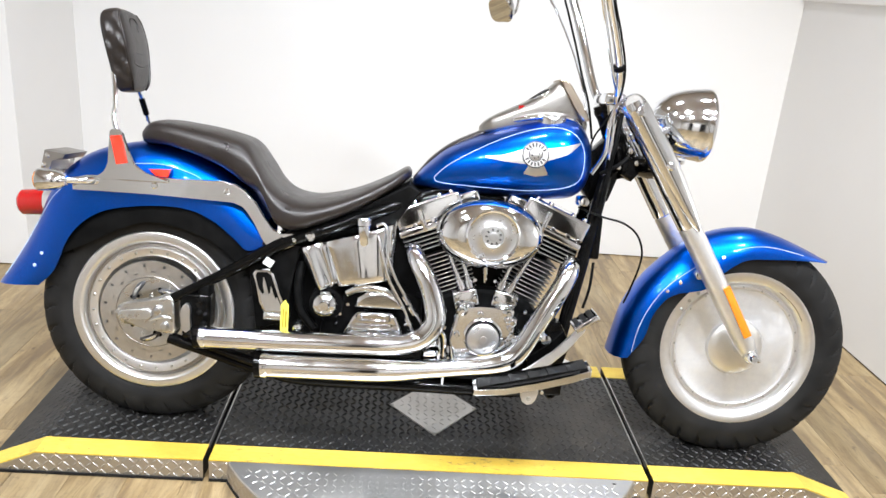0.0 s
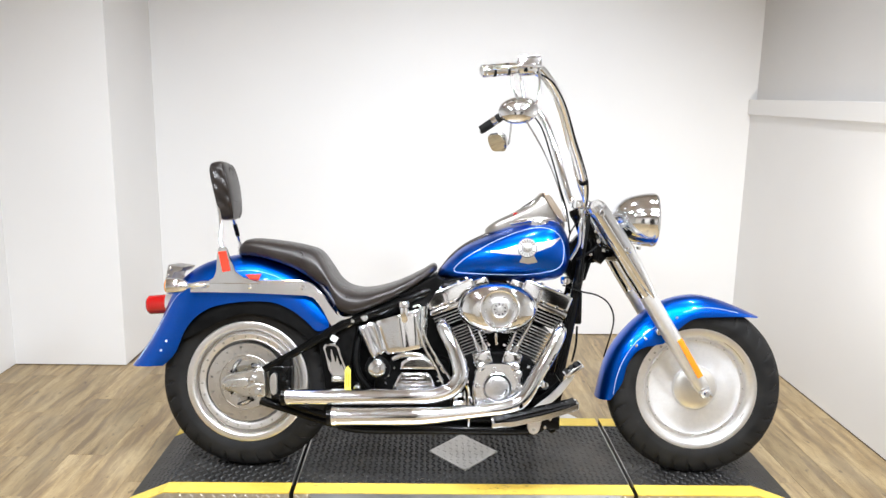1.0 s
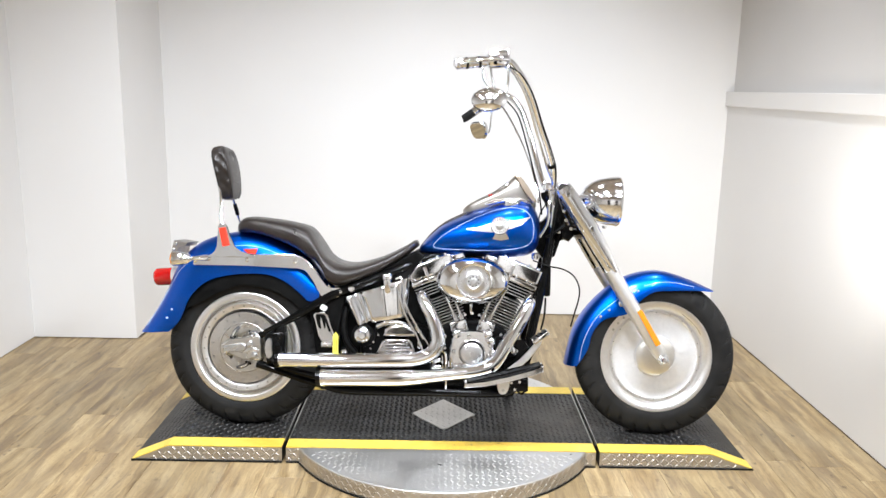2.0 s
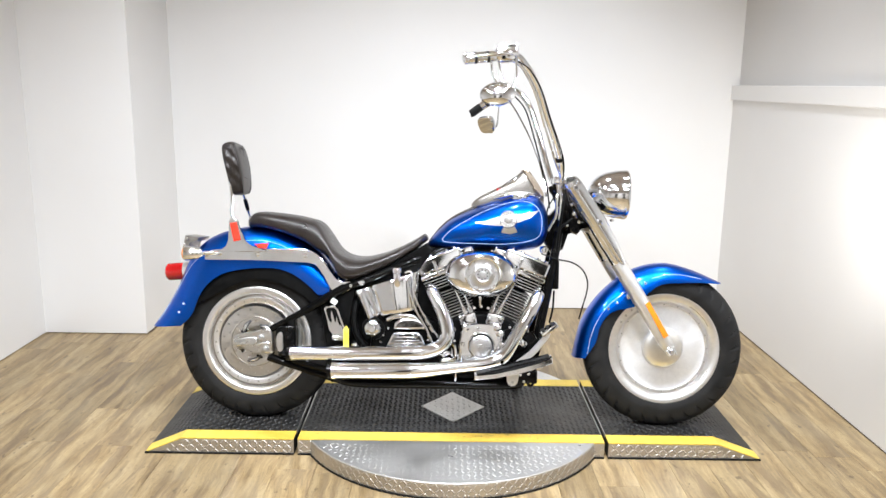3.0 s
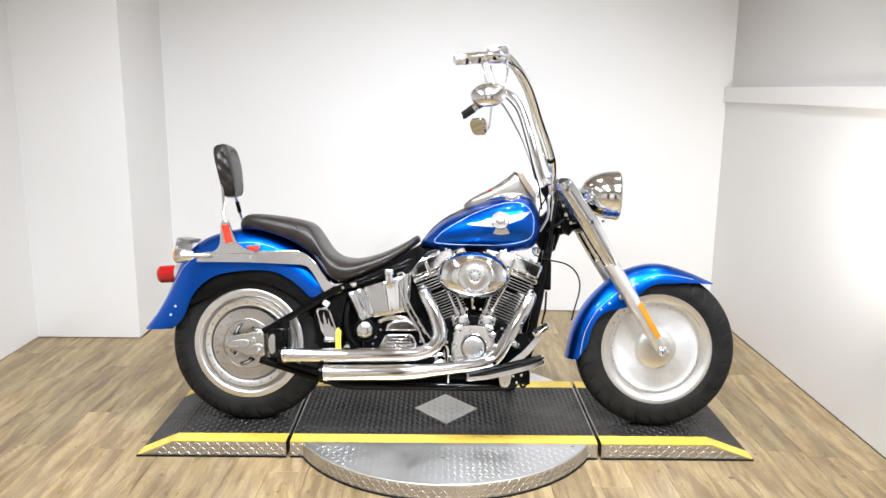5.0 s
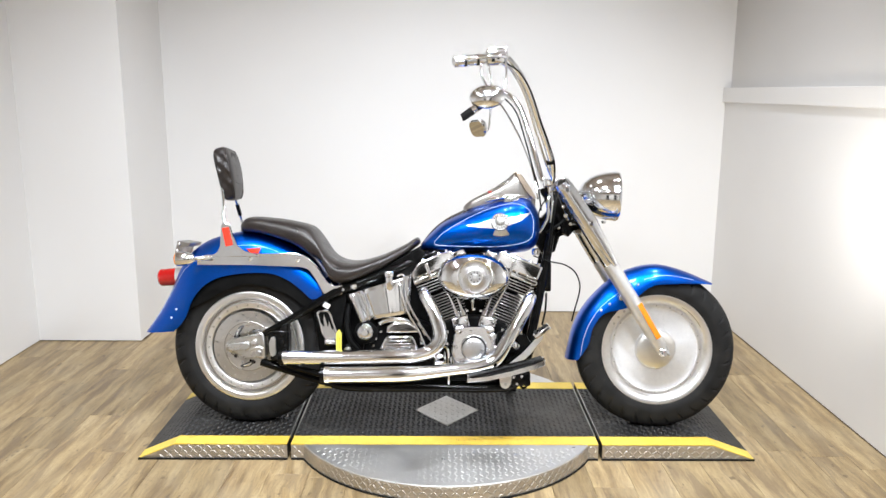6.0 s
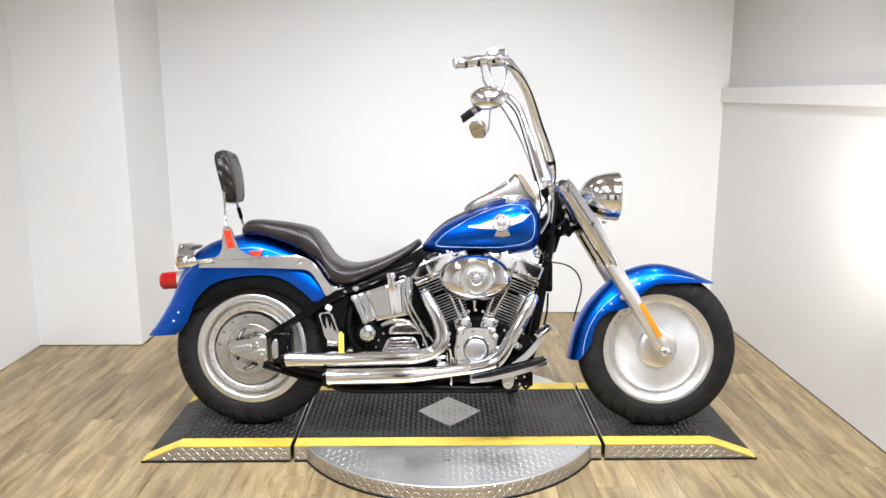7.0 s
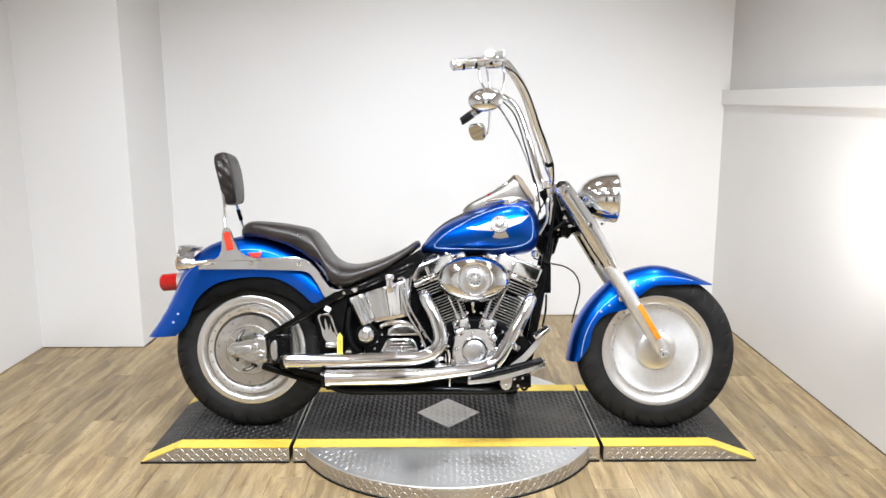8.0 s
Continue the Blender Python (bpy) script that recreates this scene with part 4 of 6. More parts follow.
for z, w, d in smooth_path([(-0.110, 0.030, 0.010), (-0.106, 0.052, 0.019), (-0.088, 0.066, 0.027), (-0.045, 0.079, 0.032), (0.015, 0.090, 0.034), (0.065, 0.088, 0.033), (0.095, 0.074, 0.028), (0.108, 0.052, 0.018), (0.112, 0.022, 0.006)], 6):
    ring = []
    for k in range(72):
        c, q = math.cos(2 * math.pi * k / 72), math.sin(2 * math.pi * k / 72)
        x = d * math.copysign(abs(c) ** 0.42, c) + 0.007 * math.cos(14 * z)
        fold = max(0.0, abs(q) - 0.72) / 0.28 * max(0.0, 1 - (z / 0.095) ** 4)
        y = math.copysign(w * abs(q) ** 0.42 - fold * (0.0055 + 0.0040 * math.sin(110 * z + 150 * x) + 0.0024 * math.sin(63 * z - 190 * x)), q)
        ring.append(pad_bm.verts.new((x, y, z)))
    pad_rings.append(ring)
for ra, rb in zip(pad_rings, pad_rings[1:]):
    for k in range(72):
        pad_bm.faces.new((ra[k], ra[(k + 1) % 72], rb[(k + 1) % 72], rb[k]))
pad_bm.faces.new(pad_rings[0][::-1])
pad_bm.faces.new(pad_rings[-1])
pad_bm.transform(pad_turn)
rest = part("backrest", pad_bm, M_LEATHER, bike, "black leather passenger backrest pad")


def on_pad(points, r, name):
    bm = tube([(0.0325 + 0.007 * math.cos(z * 14) - 0.9 * y * y, y, z) for y, z in points], r, 4, 8)
    bm.transform(pad_turn)
    part(name, bm, M_LEATHER, rest)


on_pad([(-0.048, -0.004), (-0.02, -0.011), (0.02, -0.011), (0.048, -0.004)], 0.0022, "seam")
on_pad([(-0.050, -0.038), (-0.02, -0.045), (0.02, -0.045), (0.050, -0.038)], 0.0022, "seam")
on_pad([(-0.050, -0.040), (-0.050, -0.020), (-0.048, -0.004)], 0.0020, "seam")
on_pad([(0.033 * math.cos(a), 0.052 + 0.032 * math.sin(a)) for a in [k * math.pi / 8 for k in range(17)]], 0.0022, "seam")
for side_y in (-1, 1):
    welt = tube([(0.026, side_y * 0.058, 0.098), (0.030, side_y * 0.078, 0.075), (0.034, side_y * 0.083, 0.02), (0.032, side_y * 0.074, -0.045), (0.028, side_y * 0.060, -0.088), (0.020, side_y * 0.045, -0.106)], 0.0032, 5, 8)
    welt.transform(pad_turn)
    part("welt", welt, M_LEATHER, rest)
for s in (-1, 1):
    part("backrest_bar", tube([(-0.930, 0.055 * s, 0.985), (-0.915, 0.080 * s, 0.938), (-0.903, 0.108 * s, 0.885), (-0.900, 0.124 * s, 0.850), (-0.888, 0.130 * s, 0.810), (-0.872, 0.134 * s, 0.730)], 0.0065, 5, 12), M_CHROME, rest, "chrome upright bar")
part("backrest_sleeve", tube([(-0.908, 0.097, 0.905), (-0.901, 0.118, 0.860)], 0.0085, 1, 12), M_BLACK, rest)

# chrome fender struts, one each side
for s in (-1, 1):
    y0, y1 = (-0.134, -0.120) if s < 0 else (0.120, 0.134)
    strut = part("fender_strut", prism([(-1.006, 0.690), (-0.964, 0.700), (-0.800, 0.705), (-0.610, 0.709), (-0.578, 0.703), (-0.552, 0.688), (-0.520, 0.655), (-0.495, 0.614), (-0.474, 0.585), (-0.452, 0.576),
                                       (-0.408, 0.583), (-0.392, 0.576), (-0.396, 0.560), (-0.455, 0.527), (-0.482, 0.534), (-0.500, 0.556), (-0.522, 0.600), (-0.545, 0.637), (-0.560, 0.649), (-0.585, 0.656), (-0.800, 0.660), (-1.005, 0.658)], y0, y1, 0.002), M_STRUT, bike, "curved chrome fender strut")
    yo = y0 if s < 0 else y1
    spots = [(-0.790, 0.684), (-0.598, 0.682), (-0.468, 0.545), (-0.415, 0.565)]
    bolts("strut_bolt", [(x, yo if s < 0 else yo + 0.006, z) for x, z in spots], 0.009, 0.006, M_CHROME, strut)
    ya, yb = (-0.146, -0.136) if s < 0 else (0.136, 0.146)
    side = part("backrest_bracket", prism([(-0.904, 0.818), (-0.898, 0.826), (-0.874, 0.826), (-0.869, 0.818), (-0.858, 0.770), (-0.842, 0.734), (-0.815, 0.715), (-0.752, 0.702), (-0.752, 0.694), (-0.945, 0.692), (-0.945, 0.697), (-0.915, 0.712), (-0.905, 0.735)], ya, yb, 0.003), M_STRUT, bike, "flared chrome backrest bracket")
    ref = prism([(-0.900, 0.808), (-0.873, 0.812), (-0.856, 0.740), (-0.884, 0.734)], ya - 0.007, ya + 0.001, 0.002) if s < 0 else prism([(-0.900, 0.808), (-0.873, 0.812), (-0.856, 0.740), (-0.884, 0.734)], yb - 0.001, yb + 0.007, 0.002)
    part("reflector", ref, M_REDREF, side, "red side reflector")
part("side_marker", prism([(-0.812, 0.725), (-0.752, 0.729), (-0.762, 0.706), (-0.793, 0.708)], -0.118, -0.100, 0.002), M_REDREF, bike, "small red marker")

# rear lamps
tail = part("tail_lamp", lathe([(0.0, 0.088), (0.030, 0.087), (0.036, 0.080), (0.037, 0.030), (0.036, 0.0), (0.0, 0.0)], (-1.120, 0, 0.601), (-1, 0, -0.08), 28), M_RED, bike, "round red tail lamp")
part("lamp_base", lathe([(0.039, 0.012), (0.043, 0.006), (0.043, -0.040), (0.0, -0.040)], (-1.120, 0, 0.601), (-1, 0, -0.08), 28), M_CHROME, tail)
plate_holder = part("plate_bracket", prism([(-1.122, 0.690), (-1.108, 0.752), (-1.050, 0.744), (-1.062, 0.728), (-1.092, 0.728), (-1.092, 0.690)], -0.07, 0.07, 0.004), M_GREYREFLECT, bike, "chrome bracket behind the fender")
bolts("bracket_bolt", [(-1.098, -0.071, 0.738), (-1.108, -0.071, 0.712)], 0.007, 0.006, M_CHROME, plate_holder)
part("bracket_foot", box((-1.10, -0.05, 0.66), (-1.06, 0.05, 0.70), 0.006), M_CHROME, plate_holder)
for s in (-1, 1):
    sig = part("turn_signal", lathe([(0.0, 0.030), (0.012, 0.027), (0.021, 0.014), (0.027, -0.010), (0.0295, -0.038), (0.029, -0.043)], (-1.024, 0.185 * s, 0.686), (1, 0, 0.02), 28), M_CHROME, bike, "chrome bullet turn signal")
    part("signal_lens", lathe([(0.0, -0.056), (0.014, -0.054), (0.0235, -0.049), (0.0275, -0.042), (0.0265, -0.034)], (-1.024, 0.185 * s, 0.686), (1, 0, 0.02), 28), M_AMBER, sig, "amber lens")
    part("signal_stalk", tube([(-1.012, 0.185 * s, 0.686), (-0.985, 0.175 * s, 0.687), (-0.955, 0.150 * s, 0.687), (-0.945, 0.130 * s, 0.687)], [0.008, 0.009, 0.011, 0.012], 4, 12), M_CHROME, sig)

# swingarm and axle
for s in (-1, 1):
    arm = part("swingarm", tube([(-0.745, 0.138 * s, 0.376), (-0.66, 0.134 * s, 0.424), (-0.58, 0.130 * s, 0.470), (-0.50, 0.126 * s, 0.520), (-0.44, 0.120 * s, 0.556)], [0.013, 0.014, 0.016, 0.019, 0.022], 4, 14), M_BLACK, bike, "black tubular swingarm")
    part("lower_arm", tube([(-0.745, 0.138 * s, 0.270), (-0.70, 0.136 * s, 0.256), (-0.62, 0.132 * s, 0.228), (-0.54, 0.126 * s, 0.200), (-0.45, 0.115 * s, 0.175)], [0.016, 0.017, 0.014, 0.013, 0.013], 4, 14), M_BLACK, arm)
    ya, yb = (-0.152, -0.105) if s < 0 else (0.105, 0.152)
    cover = part("axle_cover", prism([(-0.888, 0.336), (-0.880, 0.352), (-0.858, 0.360), (-0.800, 0.372), (-0.742, 0.392), (-0.729, 0.384), (-0.727, 0.330), (-0.722, 0.292), (-0.734, 0.281), (-0.762, 0.284), (-0.790, 0.298), (-0.864, 0.304), (-0.884, 0.318)], ya, yb, 0.010, segs=4), M_CARRIER, bike, "cast alloy axle cover")
    yo, yi = (ya - 0.010, ya + 0.002) if s < 0 else (yb - 0.002, yb + 0.010)
    pill = [(-0.862 + 0.0145 * math.cos(a), 0.330 + 0.0145 * math.sin(a)) for a in [math.pi / 2 + math.pi * k / 10 for k in range(11)]]
    pill += [(-0.800 + 0.0145 * math.cos(a), 0.338 + 0.0145 * math.sin(a)) for a in [-math.pi / 2 + math.pi * k / 10 for k in range(11)]]
    cap = part("cover_cap", prism(pill, yo, yi, 0.004, segs=3), M_POLISH, cover, "raised oval cap")
    rim_y = yo + 0.007 if s < 0 else yi - 0.007
    part("cap_groove", tube([(x, rim_y, z) for x, z in pill + pill[:1]], 0.0022, 1, 6, ends=False), M_BRAKE, cap)
    part("axle_nut", lathe([(0.0, -0.016), (0.011, -0.015), (0.0135, -0.008), (0.0135, 0.006)], (-0.768, ya if s < 0 else yb, 0.350), (0, 1 if s < 0 else -1, 0), 6), M_CHROME, cover)
    part("cover_boss", lathe([(0.0, -0.010), (0.008, -0.010), (0.012, -0.004), (0.012, 0.004)], (-0.752, ya if s < 0 else yb, 0.306), (0, 1 if s < 0 else -1, 0), 20), M_POLISH, cover)
    part("cover_rib", tube([(-0.792, ya + 0.001 if s < 0 else yb - 0.001, 0.318), (-0.762, ya + 0.001 if s < 0 else yb - 0.001, 0.330), (-0.735, ya + 0.001 if s < 0 else yb - 0.001, 0.328)], [0.004, 0.006, 0.004], 4, 8), M_POLISH, cover)
caliper = part("brake_caliper", box((-0.716, -0.150, 0.296), (-0.634, -0.075, 0.402), 0.018, 4), M_BLACK, bike, "black brake caliper with chrome cover")
peanut = [(0.0155 * (1 - 0.20 * (1 - abs(math.sin(a)))) * math.cos(a), 0.041 * math.copysign(abs(math.sin(a)) ** 0.8, math.sin(a))) for a in [2 * math.pi * k / 36 for k in range(36)]]
part("caliper_cover", prism([(-0.694 + u + 2.2 * v * v - 0.03 * v, 0.334 + v) for u, v in peanut], -0.166, -0.149, 0.003), M_SATIN, caliper)
bolts("caliper_bolt", [(-0.655, -0.150, 0.385), (-0.648, -0.150, 0.318), (-0.660, -0.150, 0.35)], 0.009, 0.008, M_PLASTIC, caliper)
part("caliper_bridge", box((-0.668, -0.146, 0.36), (-0.636, -0.09, 0.428), 0.010, 3), M_PLASTIC, caliper)
def tilted(bm, x, z, degrees):
    """Turns a piece about y and sets it at (x, z)."""
    bm.transform(Matrix.Translation((x, 0, z)) @ Matrix.Rotation(radians(degrees), 4, "Y"))
    return bm



# frame
frame_top = part("frame", tube([(-0.52, -0.122, 0.505), (-0.44, -0.122, 0.555), (-0.30, -0.115, 0.610), (-0.16, -0.095, 0.668), (-0.08, -0.06, 0.700), (0.10, -0.03, 0.760), (0.30, -0.02, 0.815), (0.44, 0.0, 0.860)], 0.019, 5, 14), M_BLACK, bike, "black tubular frame")
part("frame_rail", tube([(-0.52, 0.122, 0.505), (-0.44, 0.122, 0.555), (-0.30, 0.115, 0.610), (-0.16, 0.095, 0.668), (-0.08, 0.06, 0.700), (0.10, 0.03, 0.760), (0.30, 0.02, 0.815), (0.44, 0.0, 0.860)], 0.019, 5, 14), M_BLACK, frame_top)
for s in (-1, 1):
    part("down_tube", tube([(0.440, 0.030 * s, 0.880), (0.418, 0.055 * s, 0.760), (0.388, 0.080 * s, 0.600), (0.352, 0.098 * s, 0.420), (0.318, 0.105 * s, 0.255), (0.285, 0.105 * s, 0.190), (0.21, 0.105 * s, 0.168), (-0.10, 0.105 * s, 0.165), (-0.40, 0.105 * s, 0.165), (-0.50, 0.11 * s, 0.20)], 0.0185, 5, 14), M_BLACK, frame_top)
part("seat_post_panel", prism([(-0.475, 0.520), (-0.430, 0.575), (-0.30, 0.628), (-0.115, 0.735), (-0.085, 0.715), (-0.150, 0.610), (-0.380, 0.535)], -0.105, 0.105, 0.006), M_PLASTIC, bike, "black frame side panel")
part("inner_panel", prism([(-0.545, 0.190), (-0.545, 0.480), (-0.46, 0.560), (-0.10, 0.700), (0.02, 0.700), (0.02, 0.190)], -0.060, 0.060, 0.01), M_PLASTIC, bike, "black inner panel and battery box")
part("rear_gusset", prism([(-0.540, 0.485), (-0.500, 0.530), (-0.440, 0.560), (-0.395, 0.545), (-0.415, 0.470), (-0.430, 0.330), (-0.515, 0.300)], -0.115, -0.02, 0.008), M_PLASTIC, bike)
bolts("frame_bolt", [(-0.372, -0.136, 0.578)], 0.013, 0.010, M_CHROME, frame_top)
part("frame_clamp", tilted(box((-0.013, -0.150, -0.010), (0.013, -0.132, 0.010), 0.004), -0.480, 0.500, 30), M_WHITE, bike)
neck_axis = Vector((0.49 - 0.42, 0, 0.79 - 0.97)).normalized()
part("steering_neck", lathe([(0.0, -0.02), (0.034, -0.02), (0.036, 0.0), (0.031, 0.02), (0.031, 0.15), (0.036, 0.17), (0.036, 0.19), (0.0, 0.19)], (0.420, 0, 0.970), neck_axis, 28), M_BLACK, bike, "black steering neck")
part("neck_gusset", prism([(0.33, 0.80), (0.435, 0.91), (0.470, 0.80), (0.445, 0.72), (0.40, 0.70)], -0.03, 0.03, 0.008), M_BLACK, bike)
part("regulator", box((0.398, -0.085, 0.560), (0.425, 0.085, 0.680), 0.008, 2), M_BLACK, bike, "black regulator")
part("frame_brace", tube([(0.452, -0.02, 0.80), (0.500, -0.06, 0.842), (0.535, -0.075, 0.845)], 0.010, 4, 10), M_BLACK, bike)


# engine
part("crankcase", prism([(-0.045, 0.250), (-0.050, 0.400), (0.000, 0.440), (0.050, 0.462), (0.175, 0.462), (0.235, 0.435), (0.272, 0.390), (0.268, 0.260), (0.220, 0.195), (0.010, 0.195)], -0.115, 0.13, 0.012), M_FIN, bike, "black crankcase of the V-twin engine")


def cylinder(base, lean):
    """A finned barrel and head under a chrome rocker box; lean tips it fore or aft."""
    barrel = part("cylinder", tilted(lathe([(0.0, -0.02), (0.052, -0.02), (0.052, 0.235), (0.0, 0.235)], (0, 0, 0), (0, 0, 1), 32), base[0], base[1], lean), M_FIN, bike, "black finned cylinder with machined fin edges")
    for k in range(18):
        s = 0.004 + 0.0118 * k
        head = k >= 13
        w = 0.092 if head else 0.062 + 0.0006 * k
        d = 0.098 if head else 0.090
        if k == 12:
            continue
        part("fin", tilted(box((-w, -d, s), (w, d, s + 0.0042), 0.0018, 1), base[0], base[1], lean), M_FIN, barrel)
        part("fin_edge", tilted(box((-w - 0.0006, -d - 0.0008, s + 0.0008), (w + 0.0006, d + 0.0008, s + 0.0034), 0.0007, 1), base[0], base[1], lean), M_LIP, barrel)
    part("head_casting", tilted(box((-0.080, -0.085, 0.150), (0.080, 0.085, 0.225), 0.02, 3), base[0], base[1], lean), M_FIN, barrel)
    lower = part("rocker_box", tilted(box((-0.097, -0.106, 0.206), (0.097, 0.106, 0.226), 0.006, 4), base[0], base[1], lean), M_CHROME, bike, "chrome rocker box")
    part("rocker_cover", tilted(box((-0.095, -0.104, 0.2265), (0.095, 0.103, 0.290), 0.011, 5), base[0], base[1], lean), M_CHROME, lower)
    for u in (-0.072, -0.030, 0.040, 0.074):
        part("rocker_bolt", tilted(lathe([(0.0, 0.008), (0.006, 0.008), (0.008, 0.004), (0.008, -0.004)], (u, -0.094, 0.289), (0, 0, 1), 10), base[0], base[1], lean), M_CHROME, lower)
    for u in (-0.080, -0.046, 0.004, 0.050, 0.082):
        part("rocker_screw", tilted(lathe([(0.0, -0.006), (0.005, -0.006), (0.007, -0.002), (0.007, 0.006)], (u, -0.105, 0.232), sides=10), base[0], base[1], lean), M_CHROME, lower)
    part("rocker_gasket", tilted(box((-0.0935, -0.1025, 0.2250), (0.0935, 0.1015, 0.2275), 0.001, 1), base[0], base[1], lean), M_FIN, lower)
    part("rocker_post", tilted(box((-0.030, -0.1085, 0.206), (-0.016, -0.100, 0.272), 0.004, 2), base[0], base[1], lean), M_CHROME, lower)


cylinder((0.036, 0.425), -21.5)
cylinder((0.196, 0.425), 21.5)
part("intake_block", tilted(box((-0.034, -0.095, -0.016), (0.034, -0.02, 0.020), 0.008, 3), 0.045, 0.706, -21.5), M_CHROME, bike, "chrome rocker end")
part("intake_block", tilted(box((-0.034, -0.095, -0.016), (0.034, -0.02, 0.020), 0.008, 3), 0.188, 0.700, 21.5), M_CHROME, bike, "chrome rocker end")
part("valley_block", prism([(0.055, 0.440), (0.175, 0.440), (0.245, 0.640), (-0.015, 0.640)], -0.075, 0.085, 0.006), M_FIN, bike, "black casting between the cylinders")
part("breather", box((0.075, -0.07, 0.66), (0.150, 0.05, 0.715), 0.008), M_FIN, bike)

# air cleaner
AC = (0.108, -0.148, 0.622)
air_bm = lathe([(0.0, -0.070), (0.080, -0.069), (0.100, -0.064), (0.118, -0.053), (0.130, -0.037), (0.137, -0.018), (0.138, 0.0), (0.134, 0.006), (0.0, 0.006)], (0, 0, 0), sides=96)
for v in air_bm.verts:
    v.co.z *= 0.675
    v.co.x *= 1.04
air_bm.transform(Matrix.Translation(AC))
air = part("air_cleaner", air_bm, M_CHROME, bike, "oval chrome air cleaner cover")
part("cover_disc", lathe([(0.0, -0.010), (0.028, -0.010), (0.031, -0.006), (0.034, -0.004), (0.058, -0.002), (0.064, -0.004), (0.068, -0.002), (0.069, 0.010)], (0.112, AC[1] - 0.068, 0.627), sides=72), M_SPUN, air, "spun metal disc")
part("cover_ring", lathe([(0.062, -0.005), (0.0665, -0.007), (0.071, -0.003), (0.071, 0.006)], (0.112, AC[1] - 0.068, 0.627), sides=72), M_CHROME, air)
part("cover_medallion", lathe([(0.0, -0.016), (0.010, -0.015), (0.013, -0.012), (0.024, -0.0115), (0.0275, -0.014), (0.031, -0.011), (0.032, -0.004)], (0.112, AC[1] - 0.068, 0.627), sides=48), M_SATIN, air)
for k in range(9):
    a = 2 * math.pi * (k + 0.5) / 9
    b = box((-0.0022, -0.0135, -0.003), (0.0022, -0.010, 0.003))
    b.transform(Matrix.Translation((0.112 + 0.0188 * math.cos(a), AC[1] - 0.0685, 0.627 + 0.0188 * math.sin(a))) @ Matrix.Rotation(-a + math.pi / 2, 4, "Y"))
    part("medallion_bar", b, M_BAND, air)
part("backing_plate", prism([(0.108 + 0.128 * math.cos(2 * math.pi * k / 40), 0.622 + 0.082 * math.sin(2 * math.pi * k / 40)) for k in range(40)], -0.145, -0.118, 0.003), M_FIN, air)
part("cover_peg", tube([(0.104, -0.150, 0.545), (0.105, -0.152, 0.520), (0.106, -0.150, 0.488)], [0.008, 0.006, 0.0025], 4, 10), M_CHROME, air)

# valve gear
for pts in ([(-0.016, -0.112, 0.605), (0.048, -0.128, 0.458)], [(0.036, -0.108, 0.560), (0.072, -0.122, 0.458)], [(0.252, -0.112, 0.605), (0.174, -0.128, 0.458)], [(0.188, -0.108, 0.560), (0.150, -0.122, 0.458)]):
    rod = part("pushrod_tube", tube(pts, 0.0075, 1, 14), M_CHROME, bike, "chrome pushrod tube")
    d = (Vector(pts[1]) - Vector(pts[0])).normalized()
    part("tube_collar", lathe([(0.0, -0.010), (0.011, -0.010), (0.012, 0.0), (0.012, 0.018), (0.0, 0.018)], Vector(pts[1]) - d * 0.02, d, 16), M_CHROME, rod)
for cx, tip in ((0.058, -16), (0.166, 16)):
    block = part("tappet_block", tilted(box((-0.034, -0.150, -0.026), (0.034, -0.10, 0.022), 0.007, 3), cx, 0.440, tip), M_CHROME, bike, "chrome tappet block")
    bolts("block_bolt", [(cx - 0.024, -0.150, 0.446), (cx + 0.024, -0.150, 0.446), (cx - 0.018, -0.150, 0.424), (cx + 0.020, -0.150, 0.424)], 0.0075, 0.010, M_CHROME, block)
cam_cover = part("cam_cover", prism([(0.030, 0.262), (0.022, 0.330), (0.030, 0.392), (0.046, 0.425), (0.070, 0.432), (0.092, 0.412), (0.130, 0.412), (0.152, 0.432), (0.178, 0.428), (0.196, 0.400), (0.202, 0.360), (0.198, 0.300), (0.175, 0.262), (0.110, 0.250)], -0.172, -0.10, 0.012, segs=4), M_CHROME, bike, "chrome cam cover")
bolts("cover_bolt", [(0.045, -0.172, 0.405), (0.040, -0.172, 0.345), (0.050, -0.172, 0.280), (0.182, -0.172, 0.372), (0.172, -0.172, 0.395), (0.178, -0.172, 0.330), (0.166, -0.172, 0.286), (0.190, -0.172, 0.352), (0.100, -0.172, 0.405)], 0.0085, 0.012, M_CHROME, cam_cover)
part("cover_recess", lathe([(0.0, -0.002), (0.0525, -0.002), (0.054, 0.002), (0.054, 0.012)], (0.112, -0.171, 0.341), sides=48), M_FIN, cam_cover)
part("timer_ring", lathe([(0.047, 0.002), (0.047, -0.008), (0.049, -0.011), (0.052, -0.009), (0.054, 0.002)], (0.112, -0.171, 0.341), sides=56), M_CHROME, cam_cover)
for x, z in ((0.050, 0.412), (0.176, 0.412), (0.186, 0.388), (0.194, 0.340)):
    part("cover_boss", lathe([(0.0, -0.016), (0.006, -0.016), (0.008, -0.012), (0.013, -0.010), (0.016, -0.004), (0.017, 0.004)], (x, -0.172, z), sides=20), M_CHROME, cam_cover)
part("timer_cover", lathe([(0.0, -0.024), (0.010, -0.024), (0.011, -0.022), (0.038, -0.022), (0.0435, -0.018), (0.045, -0.010), (0.045, 0.0)], (0.111, -0.170, 0.338), sides=56), M_SPUN, cam_cover, "round spun timer cover")
part("oil_filter_mount", box((0.205, -0.13, 0.270), (0.262, -0.05, 0.40), 0.012), M_FIN, bike)
